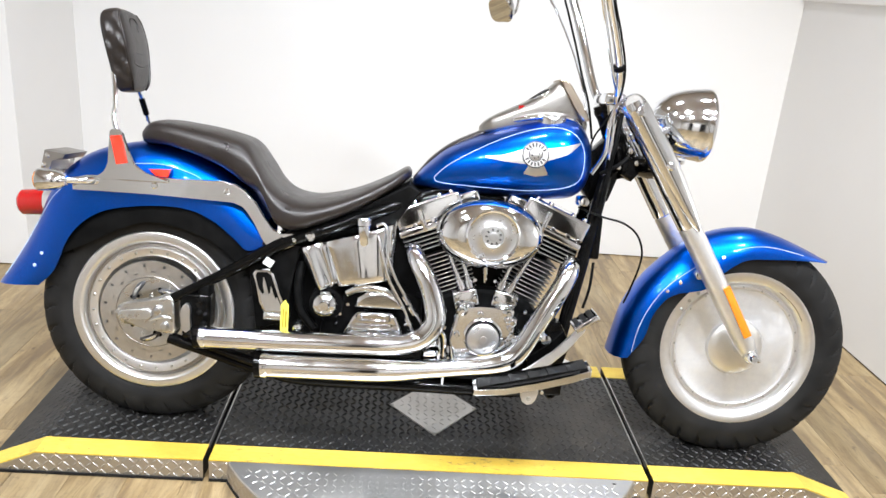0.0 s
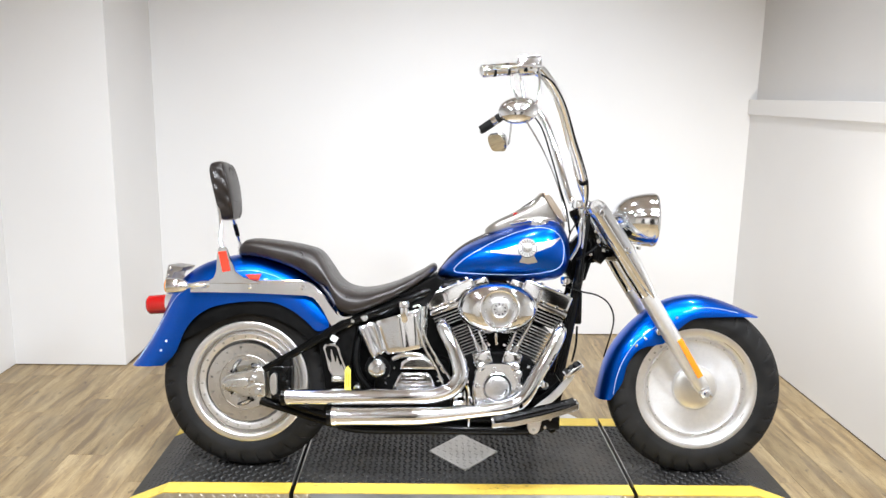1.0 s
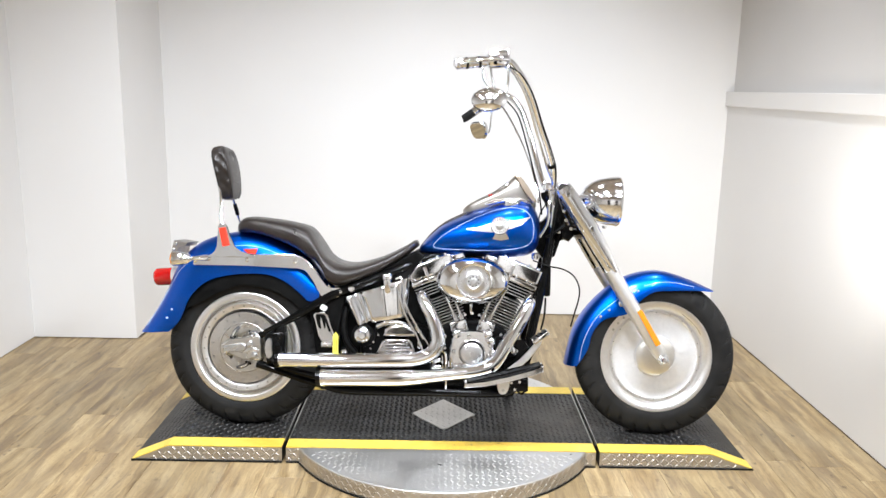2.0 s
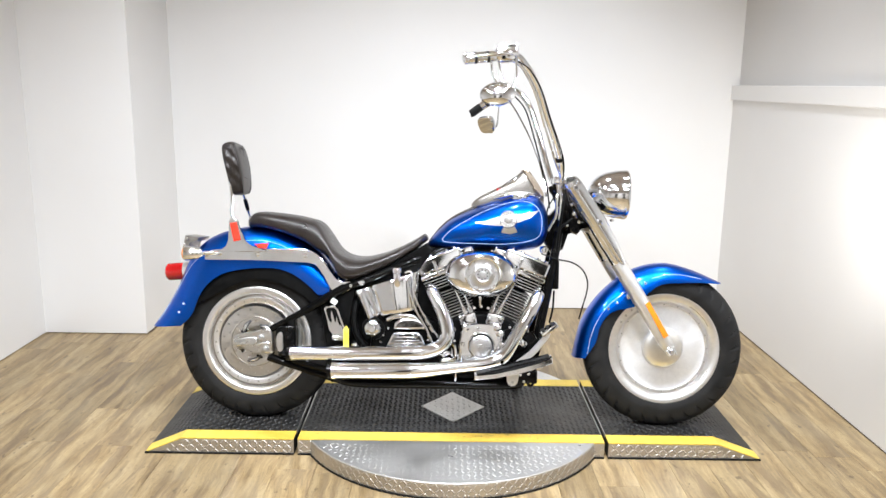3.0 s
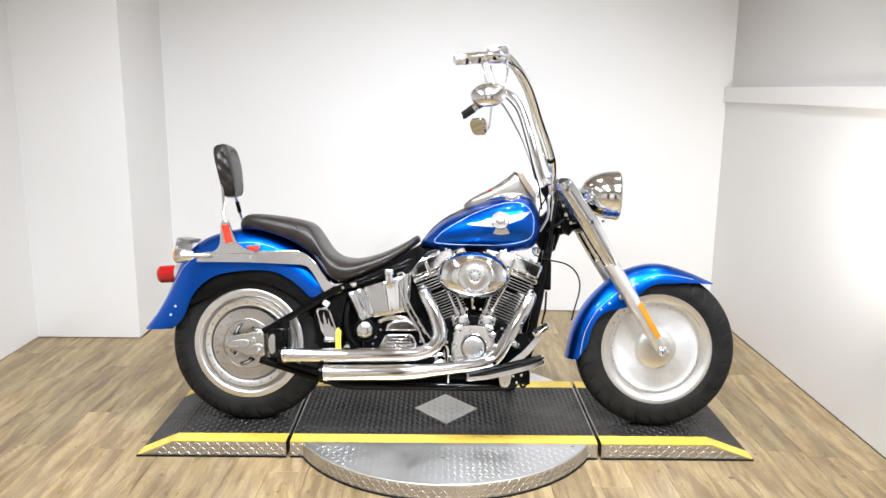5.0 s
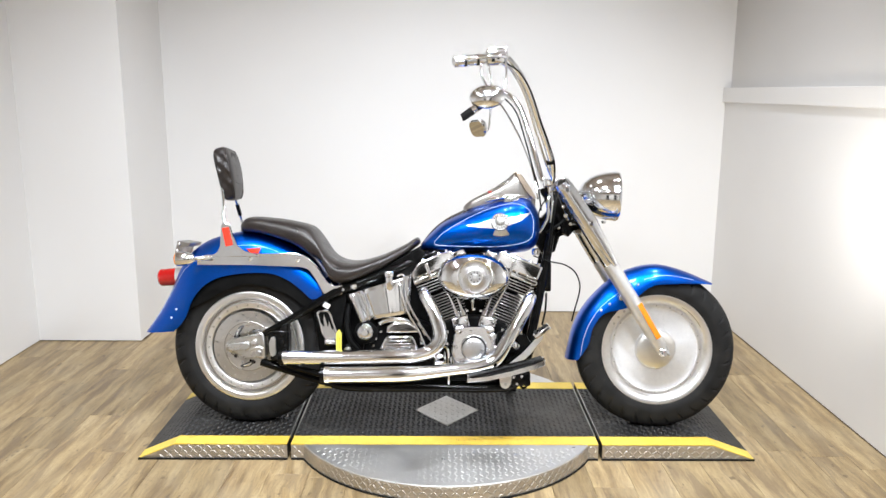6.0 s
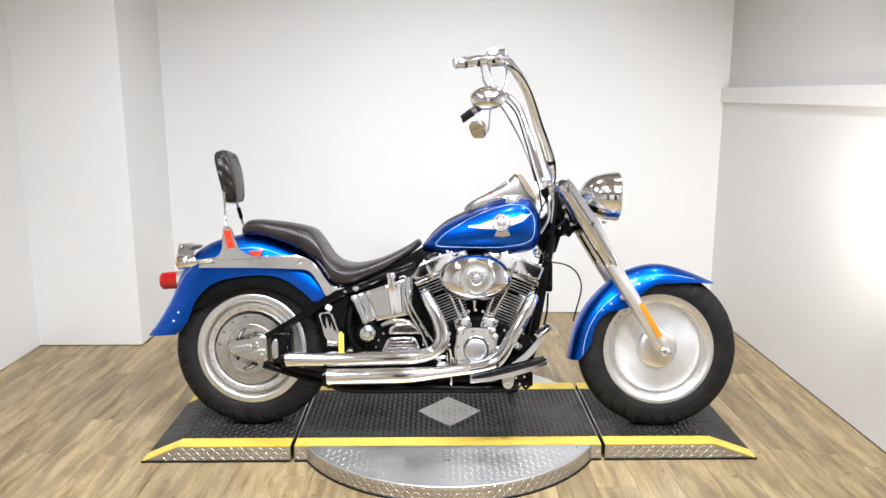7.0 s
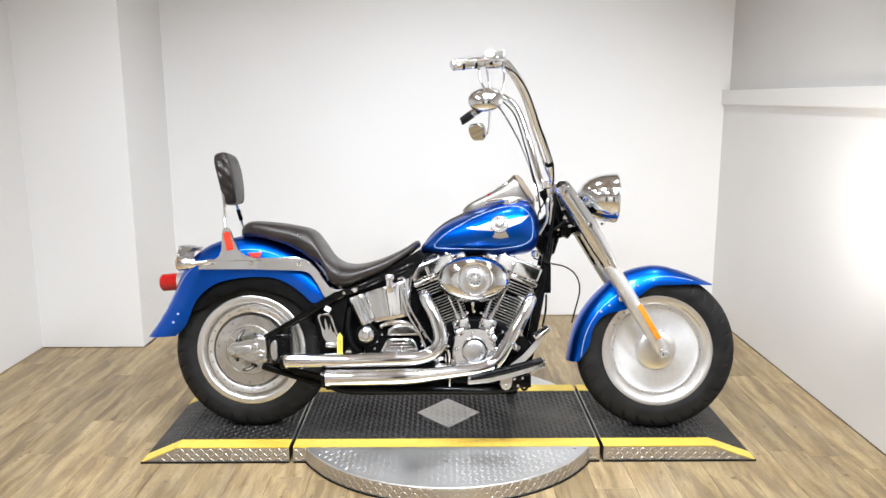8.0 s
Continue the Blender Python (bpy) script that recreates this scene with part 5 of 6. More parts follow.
for k, (x, z) in enumerate([(-0.022, 0.345), (-0.024, 0.300), (-0.018, 0.272), (-0.012, 0.395)]):
    part("oil_fitting", lathe([(0.0, -0.03), (0.008, -0.03), (0.010, -0.02), (0.010, 0.02)], (x, -0.13, z), (1, 0.3, 0), 10), M_CHROME, bike)
part("engine_pipe", tube([(-0.02, -0.13, 0.345), (0.008, -0.150, 0.330), (0.012, -0.150, 0.270)], 0.005, 5, 8), M_CHROME, bike)

for x, z in ((0.060, 0.472), (0.084, 0.480), (0.112, 0.486), (0.140, 0.480), (0.164, 0.472)):
    part("manifold_bolt", lathe([(0.0, -0.010), (0.005, -0.010), (0.007, -0.006), (0.007, 0.01)], (x, -0.084, z), sides=10), M_CHROME, bike)
for x, z in ((0.010, 0.250), (0.020, 0.300), (-0.006, 0.320)):
    part("oil_pipe", tube([(x, -0.140, z), (x + 0.003, -0.146, z - 0.03), (x + 0.002, -0.140, z - 0.062)], 0.0042, 4, 8), M_CHROME, bike)
for x, z, r in ((-0.034, 0.332, 0.011), (-0.036, 0.286, 0.012), (0.006, 0.352, 0.009), (0.212, 0.306, 0.010), (0.216, 0.352, 0.009), (0.225, 0.410, 0.008)):
    part("hex_fitting", lathe([(0.0, -0.018), (0.6 * r, -0.018), (r, -0.012), (r, 0.012)], (x, -0.128, z), sides=6), M_CHROME, bike)

# gearbox, oil tank and starter
gearbox = part("gearbox", prism([(-0.345, 0.245), (-0.330, 0.380), (-0.265, 0.425), (-0.120, 0.445), (-0.060, 0.420), (-0.050, 0.245)], -0.115, 0.11, 0.012), M_FIN, bike, "black gearbox")
part("gearbox_top", prism([(-0.242, 0.392), (-0.236, 0.420), (-0.210, 0.438), (-0.155, 0.442), (-0.118, 0.425), (-0.105, 0.392)], -0.150, -0.02, 0.012, segs=4), M_CHROME, gearbox)
cover = part("gearbox_cover", prism([(-0.272, 0.318), (-0.245, 0.372), (-0.232, 0.384), (-0.140, 0.386), (-0.125, 0.374), (-0.102, 0.322)], -0.168, -0.10, 0.008, segs=3), M_CHROME, gearbox)
for k in range(4):
    part("cover_rib", tube([(-0.250 + 0.008 * k, -0.170, 0.326 + 0.013 * k), (-0.122 - 0.006 * k, -0.170, 0.328 + 0.013 * k)], 0.0035, 1, 8), M_CHROME, gearbox)
bolts("gearbox_bolt", [(-0.226, -0.168, 0.374), (-0.150, -0.168, 0.376)], 0.010, 0.010, M_CHROME, gearbox)
bolts("gearbox_stud", [(-0.282, -0.116, 0.366), (-0.292, -0.116, 0.338), (-0.100, -0.13, 0.352), (-0.262, -0.118, 0.395), (-0.088, -0.13, 0.335)], 0.007, 0.012, M_CHROME, gearbox)


def oil_tank():
    """A horseshoe tank with a rippled, bulging side."""
    bm = bmesh.new()
    nx, nz = 96, 20
    grids = []
    for back in (False, True):
        grid = []
        for i in range(nx + 1):
            u = i / nx
            x = -0.394 + 0.252 * u
            zt = 0.547 + 0.090 * u
            zb = 0.424 + 0.044 * u
            col = []
            for j in range(nz + 1):
                v = j / nz
                edge = (1 - (2 * v - 1) ** 14) ** 0.5 * (1 - (2 * u - 1) ** 10) ** 0.5
                ripple = 0.0026 * math.sin(23 * u + 1.3 * v) * min(1.0, 6 * u) * min(1.0, 6 * (1 - u)) * edge
                bulge = ripple + 0.030 * math.exp(-((u - 0.70 + 0.05 * v) / 0.26) ** 2) - 0.034 * math.exp(-((u - 0.27 + 0.06 * v) / 0.085) ** 2) + 0.006 * math.exp(-((u - 0.10) / 0.05) ** 2)
                y = -0.055 if back else -0.112 - 0.034 * edge - 0.6 * bulge
                col.append(bm.verts.new((x - 0.012 * v * (1 - u) + 0.045 * (1 - v) * (1 - u) ** 2, y, zb + (zt - zb) * v)))
            grid.append(col)
        grids.append(grid)
    for grid in grids:
        for i in range(nx):
            for j in range(nz):
                bm.faces.new((grid[i][j], grid[i + 1][j], grid[i + 1][j + 1], grid[i][j + 1]))
    a, b = grids
    for i in range(nx):
        for j in (0, nz):
            bm.faces.new((a[i][j], a[i + 1][j], b[i + 1][j], b[i][j]))
    for i in (0, nx):
        for j in range(nz):
            bm.faces.new((a[i][j], a[i][j + 1], b[i][j + 1], b[i][j]))
    return bm


oil = part("oil_tank", oil_tank(), M_CHROME, bike, "rippled chrome oil tank")
part("oil_cap", lathe([(0.0, 0.070), (0.018, 0.070), (0.021, 0.066), (0.021, 0.050), (0.017, 0.046), (0.017, 0.0), (0.010, -0.012), (0.0, -0.014)], (-0.226, -0.150, 0.572), (-0.05, 0, 1), 24), M_CHROME, oil)
for pts in ([(-0.195, -0.150, 0.622), (-0.174, -0.155, 0.628), (-0.162, -0.160, 0.600), (-0.160, -0.162, 0.545), (-0.132, -0.165, 0.480), (-0.090, -0.165, 0.415), (-0.055, -0.160, 0.360)],
            [(-0.200, -0.150, 0.606), (-0.184, -0.158, 0.586), (-0.174, -0.162, 0.545), (-0.150, -0.165, 0.475), (-0.108, -0.165, 0.405), (-0.080, -0.165, 0.340)],
            [(-0.215, -0.150, 0.585), (-0.197, -0.156, 0.530), (-0.186, -0.150, 0.475)]):
    part("oil_line", tube(pts, 0.0046, 6, 10), M_CHROME, oil, "chrome oil line")
for x, z in ((-0.110, 0.440), (-0.092, 0.412), (-0.100, 0.380)):
    part("line_collar", tube([(x, -0.171, z), (x + 0.014, -0.171, z - 0.022)], 0.0070, 1, 10), M_CHROME, oil)
part("inlet_pipe", tube([(-0.265, -0.13, 0.428), (-0.225, -0.140, 0.446), (-0.165, -0.140, 0.444), (-0.130, -0.135, 0.418)], 0.011, 5, 12), M_CHROME, bike, "chrome elbow pipe")
starter = part("starter", lathe([(0.0, -0.012), (0.012, -0.012), (0.015, -0.006), (0.026, -0.004), (0.032, 0.002), (0.034, 0.012), (0.034, 0.06)], (-0.322, -0.172, 0.398), sides=36), M_CHROME, bike, "round chrome starter end")
part("starter_body", lathe([(0.0, 0.0), (0.045, 0.0), (0.047, 0.01), (0.047, 0.12)], (-0.322, -0.13, 0.392), sides=36), M_PLASTIC, starter)
part("belt_guard", tube([(-0.395, -0.10, 0.50), (-0.402, -0.115, 0.44), (-0.392, -0.12, 0.37), (-0.352, -0.12, 0.318)], 0.012, 5, 10), M_PLASTIC, bike)
part("pivot_cover", lathe([(0.0, -0.022), (0.012, -0.018), (0.019, -0.006), (0.020, 0.01)], (-0.392, -0.155, 0.328), sides=24), M_CHROME, bike)

def leaning(points):
    """Widens an outline and leans it forward at the foot."""
    return [(-0.480 + (x + 0.480) * 1.3 + (0.490 - z) * 0.17, z - 0.006) for x, z in points]


flame = part("flame_cover", prism(leaning([(-0.510, 0.478), (-0.502, 0.490), (-0.476, 0.492), (-0.465, 0.482), (-0.452, 0.395), (-0.448, 0.372), (-0.496, 0.368), (-0.503, 0.400)]), -0.172, -0.150, 0.005), M_CHROME, bike, "chrome cover plate with a flame cut-out")
part("cover_inset", prism(leaning([(-0.503, 0.474), (-0.498, 0.484), (-0.478, 0.485), (-0.471, 0.478), (-0.459, 0.398), (-0.458, 0.382), (-0.492, 0.379), (-0.497, 0.402)]), -0.1735, -0.170), M_PLASTIC, flame)
part("flame_shape", prism(leaning([(-0.492, 0.380), (-0.497, 0.402), (-0.500, 0.440), (-0.494, 0.424), (-0.490, 0.430), (-0.490, 0.455), (-0.486, 0.474), (-0.483, 0.450), (-0.481, 0.425), (-0.477, 0.432), (-0.474, 0.450), (-0.471, 0.425), (-0.468, 0.412), (-0.465, 0.420), (-0.460, 0.398), (-0.458, 0.382)]), -0.1755, -0.172), M_SATIN, flame)
part("cover_foot", box((-0.484, -0.178, 0.346), (-0.424, -0.150, 0.370), 0.009, 3), M_CHROME, flame)
tag = part("warning_tag", prism([(-0.434, 0.318), (-0.434, 0.397), (-0.4235, 0.412), (-0.413, 0.397), (-0.413, 0.318)], -0.190, -0.187), M_TAG, bike, "bright yellow plastic tag")
part("tag_print", box((-0.428, -0.1916, 0.335), (-0.4255, -0.190, 0.388)), gloss("tag_ink", (0.30, 0.22, 0.02), 0.6), tag)
part("tag_print", box((-0.421, -0.1916, 0.335), (-0.418, -0.190, 0.382)), bpy.data.materials["tag_ink"], tag)

# exhaust
upper = part("exhaust_pipe", tube([(-0.628, -0.215, 0.302), (-0.500, -0.215, 0.304), (-0.350, -0.215, 0.307), (-0.180, -0.213, 0.311), (-0.105, -0.210, 0.317), (-0.056, -0.206, 0.334), (-0.028, -0.202, 0.366), (-0.022, -0.196, 0.402),
                               (-0.040, -0.182, 0.465), (-0.066, -0.168, 0.515), (-0.086, -0.142, 0.548), (-0.090, -0.110, 0.556)], [0.0285] * 8 + [0.028, 0.027, 0.025, 0.023], 6, 28), M_CHROME, bike, "long chrome exhaust with heat shield")
part("pipe_tip", lathe([(0.030, 0.0), (0.031, 0.012), (0.029, 0.016)], (-0.638, -0.215, 0.302), (1, 0, 0.015), 32), M_CHROME, upper)
part("pipe_cap", lathe([(0.0, 0.004), (0.024, 0.002), (0.030, 0.0), (0.030, 0.020)], (-0.652, -0.215, 0.301), (1, 0, 0.015), 32), M_BLACK, upper, "black end cap")
part("shield_seam", tube([(-0.600, -0.2425, 0.296), (-0.350, -0.2425, 0.300), (-0.120, -0.239, 0.308)], 0.0022, 4, 6), M_CHROME, upper)
part("pipe_clamp", tube([(-0.640, -0.19, 0.283), (-0.668, -0.16, 0.290), (-0.692, -0.145, 0.290)], [0.020, 0.018, 0.020], 4, 12), M_BLACK, upper)
lower = part("exhaust_pipe", tube([(-0.458, -0.215, 0.237), (-0.300, -0.215, 0.240), (-0.180, -0.215, 0.243), (-0.110, -0.215, 0.247), (-0.040, -0.215, 0.254), (0.060, -0.214, 0.266), (0.140, -0.212, 0.278), (0.186, -0.210, 0.296), (0.216, -0.206, 0.328),
                                   (0.254, -0.196, 0.395), (0.306, -0.178, 0.486), (0.332, -0.160, 0.536), (0.340, -0.115, 0.552)], [0.034, 0.034, 0.034, 0.031, 0.026, 0.024, 0.026, 0.028, 0.028, 0.028, 0.027, 0.025, 0.022], 6, 28), M_CHROME, bike, "long chrome exhaust with heat shield")
part("pipe_tip", lathe([(0.036, 0.0), (0.037, 0.014), (0.035, 0.018)], (-0.474, -0.215, 0.2365), (1, 0, 0.02), 32), M_CHROME, lower)
part("pipe_cap", lathe([(0.0, 0.004), (0.030, 0.002), (0.036, 0.0), (0.036, 0.020)], (-0.490, -0.215, 0.236), (1, 0, 0.02), 32), M_BLACK, lower, "black end cap")
part("shield_seam", tube([(-0.440, -0.2478, 0.230), (-0.300, -0.2478, 0.233), (-0.160, -0.2478, 0.238)], 0.0022, 4, 6), M_CHROME, lower)
part("pipe_bracket", tube([(-0.485, -0.205, 0.235), (-0.560, -0.175, 0.245), (-0.640, -0.150, 0.262)], 0.013, 4, 12), M_BLACK, lower)

# foot controls
board = part("floorboard", prism([(0.082, 0.244), (0.090, 0.242), (0.160, 0.250), (0.250, 0.270), (0.330, 0.294), (0.374, 0.310), (0.374, 0.330), (0.330, 0.312), (0.250, 0.288), (0.160, 0.266), (0.084, 0.258)], -0.360, -0.285, 0.003), M_CHROME, bike, "chrome rider floorboard with black rubber mat")
part("rubber_mat", prism([(0.092, 0.261), (0.160, 0.269), (0.250, 0.291), (0.330, 0.315), (0.366, 0.331), (0.362, 0.336), (0.330, 0.320), (0.250, 0.296), (0.160, 0.274), (0.096, 0.266)], -0.354, -0.288, 0.004), M_RUBBER, board, "black ribbed rubber mat")
for k in range(5):
    x = 0.125 + 0.048 * k
    z = 0.279 + (x - 0.125) * 0.245
    b = box((x, -0.350, z - 0.012), (x + 0.032, -0.292, z - 0.0065), 0.0025, 2)
    part("mat_pad", b, M_RUBBER, board)
tab = part("board_bracket", prism([(0.206, 0.262), (0.208, 0.232), (0.214, 0.218), (0.226, 0.211), (0.239, 0.214), (0.248, 0.226), (0.252, 0.246), (0.254, 0.272)], -0.318, -0.308, 0.003), M_RIM, board, "rounded alloy bracket tab")
part("tab_arm", tube([(0.230, -0.308, 0.236), (0.226, -0.23, 0.228), (0.215, -0.15, 0.210)], 0.013, 3, 12), M_BLACK, tab)
bolts("tab_bolt", [(0.229, -0.318, 0.229)], 0.006, 0.004, M_DISC, tab)
master = part("brake_cylinder", box((0.250, -0.20, 0.196), (0.335, -0.12, 0.250), 0.008, 3), M_BLACK, bike, "black rear brake cylinder")
bolts("cylinder_bolt", [(0.268, -0.200, 0.232), (0.300, -0.200, 0.236), (0.282, -0.200, 0.206)], 0.008, 0.008, M_CHROME, master)
part("cylinder_eye", tube([(0.310 + 0.012 * math.cos(a), -0.175, 0.196 + 0.012 * math.sin(a)) for a in [k * math.pi / 6 for k in range(13)]], 0.005, 2, 8), M_BLACK, master)
part("cylinder_cap", lathe([(0.0, -0.02), (0.012, -0.018), (0.015, -0.004), (0.015, 0.02)], (0.345, -0.17, 0.262), sides=16), M_CHROME, master)
pedal = part("brake_pedal", prism([(0.172, 0.246), (0.196, 0.250), (0.240, 0.276), (0.300, 0.330), (0.345, 0.380), (0.368, 0.410), (0.380, 0.404), (0.376, 0.388), (0.332, 0.328), (0.270, 0.270), (0.225, 0.240), (0.190, 0.232)], -0.226, -0.214, 0.004), M_RIM, bike, "polished brake pedal arm")
part("pedal_pad", tilted(box((-0.036, -0.255, -0.008), (0.036, -0.180, 0.008), 0.004, 3), 0.374, 0.418, -36), M_CHROME, pedal)
for k in range(3):
    part("pad_rubber", tilted(box((-0.029 + 0.021 * k, -0.249, 0.006), (-0.015 + 0.021 * k, -0.186, 0.0125), 0.003, 2), 0.374, 0.418, -36), M_RUBBER, pedal)
part("pedal_pivot", lathe([(0.0, -0.02), (0.013, -0.018), (0.016, -0.008), (0.016, 0.02)], (0.276, -0.205, 0.358), sides=18), M_CHROME, pedal)
part("pivot_plate", prism([(0.235, 0.260), (0.245, 0.375), (0.275, 0.402), (0.320, 0.395), (0.350, 0.340), (0.330, 0.262)], -0.185, -0.125, 0.006), M_BLACK, bike)
part("side_stand", tube([(0.31, 0.10, 0.175), (0.30, 0.22, 0.115), (0.29, 0.345, 0.068)], [0.012, 0.011, 0.011], 3, 10), M_BLACK, bike, "black side stand")
part("stand_foot", box((0.26, 0.330, 0.055), (0.32, 0.380, 0.067), 0.004), M_BLACK, bike)
part("belly_pan", prism([(-0.500, 0.158), (-0.480, 0.225), (0.270, 0.235), (0.310, 0.200), (0.290, 0.158)], -0.085, 0.085, 0.008), M_PLASTIC, bike, "black frame underside")

# front fork
TOP, LOW = Vector((0.462, 0, 0.982)), Vector((0.868, 0, 0.335))
FORK = (LOW - TOP).normalized()
SPAN = (LOW - TOP).length


def along(s, y=0.0, out=0.0):
    """A point s of the way down the fork; out is forward of its axis."""
    p = TOP + FORK * (SPAN * s)
    return Vector((p.x + out * -FORK.z, y, p.z + out * FORK.x))


for s in (-1, 1):
    y = 0.118 * s
    fork = part("fork_slider", tube([along(0.46, y), along(0.50, y), along(0.80, y), along(0.97, y), along(1.0, y)], [0.0295, 0.0305, 0.0290, 0.0265, 0.020], 3, 24), M_RIM, bike, "satin polished fork slider")
    part("fork_cover", tube([along(-0.012, y), along(0.0, y), along(0.20, y), along(0.44, y), along(0.47, y)], [0.024, 0.0290, 0.0305, 0.0315, 0.0300], 3, 24), M_CHROME, fork, "chrome fork cover")
    skin = y + 0.040 * s
    part("cover_panel", tube([along(k, skin - r * s, out) for k, r, out in ((-0.014, 0.022, 0.004), (0.0, 0.033, 0.006), (0.12, 0.035, 0.009), (0.225, 0.036, 0.012), (0.245, 0.036, 0.012))], [0.022, 0.033, 0.035, 0.036, 0.036], 4, 28), M_CHROME, fork, "rounded chrome upper fork cover")
    part("cover_tail", tube([along(k, skin - 0.0015 * s - r * s, 0.012) for k, r in ((0.240, 0.0345), (0.30, 0.0315), (0.38, 0.0255), (0.46, 0.0155), (0.492, 0.006))], [0.0345, 0.0315, 0.0255, 0.0155, 0.006], 4, 28), M_CHROME, fork, "tapered lower end of the fork cover")
    ys = y - 0.036 if s < 0 else y + 0.046
    b0, b1 = along(0.02, 0, 0.004), along(0.235, 0, 0.016)
    bolts("cover_bolt", [(b0.x, ys, b0.z), (b1.x, ys, b1.z)], 0.012, 0.011, M_CHROME, fork)
    lo, hi = along(0.725, 0, 0.014), along(0.93, 0, 0.010)
    normal = Vector((-FORK.z, 0, FORK.x))
    q = [lo - normal * 0.010, lo + normal * 0.010, hi + normal * 0.010, hi - normal * 0.012]
    part("reflector", prism([(p.x, p.z) for p in q], y - 0.034 if s < 0 else y + 0.022, y - 0.022 if s < 0 else y + 0.034, 0.002), M_AMBER, fork, "amber strip reflector")
    part("axle_clamp", tube([along(0.965, y), along(1.035, y)], [0.026, 0.020], 1, 18), M_POLISH, fork)
    part("axle_nut", lathe([(0.0, -0.024), (0.008, -0.024), (0.013, -0.016), (0.014, 0.0), (0.018, 0.002), (0.018, 0.03)], (0.868, y - 0.026 if s < 0 else y - 0.002, 0.326), sides=12), M_CHROME, fork)
    part("drain_screw", lathe([(0.0, -0.008), (0.006, -0.006), (0.006, 0.01)], (0.888, y - 0.024, 0.318), sides=10), M_CHROME, fork)
    c = along(0.66, 0, -0.03)
    part("fender_mount", lathe([(0.0, -0.012), (0.010, -0.010), (0.013, 0.0), (0.013, 0.02)], (c.x, -0.100 if s < 0 else 0.09, c.z), sides=14), M_CHROME, fork)
part("fork_bracket", tube([along(0.235, -0.125, -0.004), along(0.235, 0.0, -0.020), along(0.235, 0.125, -0.004)], 0.028, 4, 14), M_BLACK, bike, "black lower fork bracket")
part("top_bracket", tube([along(-0.005, -0.12, 0.0), along(-0.005, 0.0, -0.02), along(-0.005, 0.12, 0.0)], 0.020, 4, 14), M_CHROME, bike, "chrome top fork bracket")
part("axle", tube([(0.8645, -0.13, 0.322), (0.8645, 0.13, 0.322)], 0.012, 1, 14), M_CHROME, bike)

# headlamp
HL = (0.690, 0.0, 0.950)
lamp = part("headlamp", lathe([(0.0, -0.150), (0.030, -0.146), (0.056, -0.130), (0.077, -0.104), (0.091, -0.070), (0.0985, -0.036), (0.1005, -0.012), (0.1005, -0.004), (0.102, -0.002), (0.103, 0.004), (0.100, 0.012), (0.092, 0.012)], HL, (1, 0, -0.02), 72), M_CHROME, bike, "round chrome headlamp shell")
part("lamp_glass", lathe([(0.095, 0.007), (0.080, 0.014), (0.045, 0.020), (0.0, 0.022)], HL, (1, 0, -0.02), 48), M_CLEAR, lamp)
part("lamp_reflector", lathe([(0.094, 0.004), (0.075, -0.030), (0.035, -0.060), (0.0, -0.066)], HL, (1, 0, -0.02), 48), M_CHROME, lamp)
part("lamp_mount", tube([(0.600, 0.0, 0.940), (0.560, 0.0, 0.925), (0.520, 0.0, 0.900)], [0.030, 0.028, 0.026], 4, 16), M_CHROME, lamp)
part("lamp_bar", tube([(0.530, -0.115, 0.915), (0.555, -0.06, 0.920), (0.565, 0.0, 0.920), (0.555, 0.06, 0.920), (0.530, 0.115, 0.915)], 0.016, 4, 12), M_CHROME, lamp)
part("lamp_screw", lathe([(0.0, -0.012), (0.008, -0.010), (0.010, 0.0)], (0.648, 0.0, 0.848), (0, 0, 1), 12), M_CHROME, lamp)
part("lamp_switch", lathe([(0.0, -0.014), (0.010, -0.012), (0.012, 0.0), (0.012, 0.02)], (0.565, -0.028, 0.985), sides=14), M_CHROME, lamp)

# handlebars
NEAR = [(0.428, -0.055, 0.985), (0.424, -0.095, 1.015), (0.414, -0.130, 1.072), (0.382, -0.180, 1.156), (0.352, -0.220, 1.222), (0.311, -0.280, 1.320), (0.277, -0.318, 1.377), (0.249, -0.342, 1.412), (0.218, -0.362, 1.440), (0.180, -0.380, 1.440), (0.120, -0.400, 1.430), (0.040, -0.420, 1.418)]
FAR = [(0.428, 0.055, 0.985), (0.404, 0.100, 1.018), (0.376, 0.150, 1.124), (0.356, 0.200, 1.213), (0.334, 0.260, 1.306), (0.308, 0.300, 1.370), (0.270, 0.335, 1.414), (0.230, 0.365, 1.428), (0.170, 0.395, 1.398), (0.080, 0.425, 1.338)]
bars = part("handlebar", tube(NEAR, 0.0127, 6, 18), M_CHROME, bike, "tall chrome ape-hanger handlebar")
part("handlebar_arm", tube(FAR, 0.0127, 6, 18), M_CHROME, bars)
for y in (-0.055, 0.055):
    part("riser", tube([(0.434, y, 0.955), (0.430, y, 0.985), (0.426, y, 1.015)], [0.022, 0.024, 0.020], 3, 16), M_CHROME, bars)
part("riser_clamp", box((0.395, -0.085, 0.985), (0.450, 0.085, 1.018), 0.010, 3), M_CHROME, bars)
part("grip", tube([(0.135, -0.396, 1.433), (0.120, -0.400, 1.430), (0.040, -0.420, 1.418), (0.028, -0.423, 1.416)], [0.017, 0.0195, 0.0195, 0.017], 2, 20), M_CHROME, bars, "chrome hand grip")
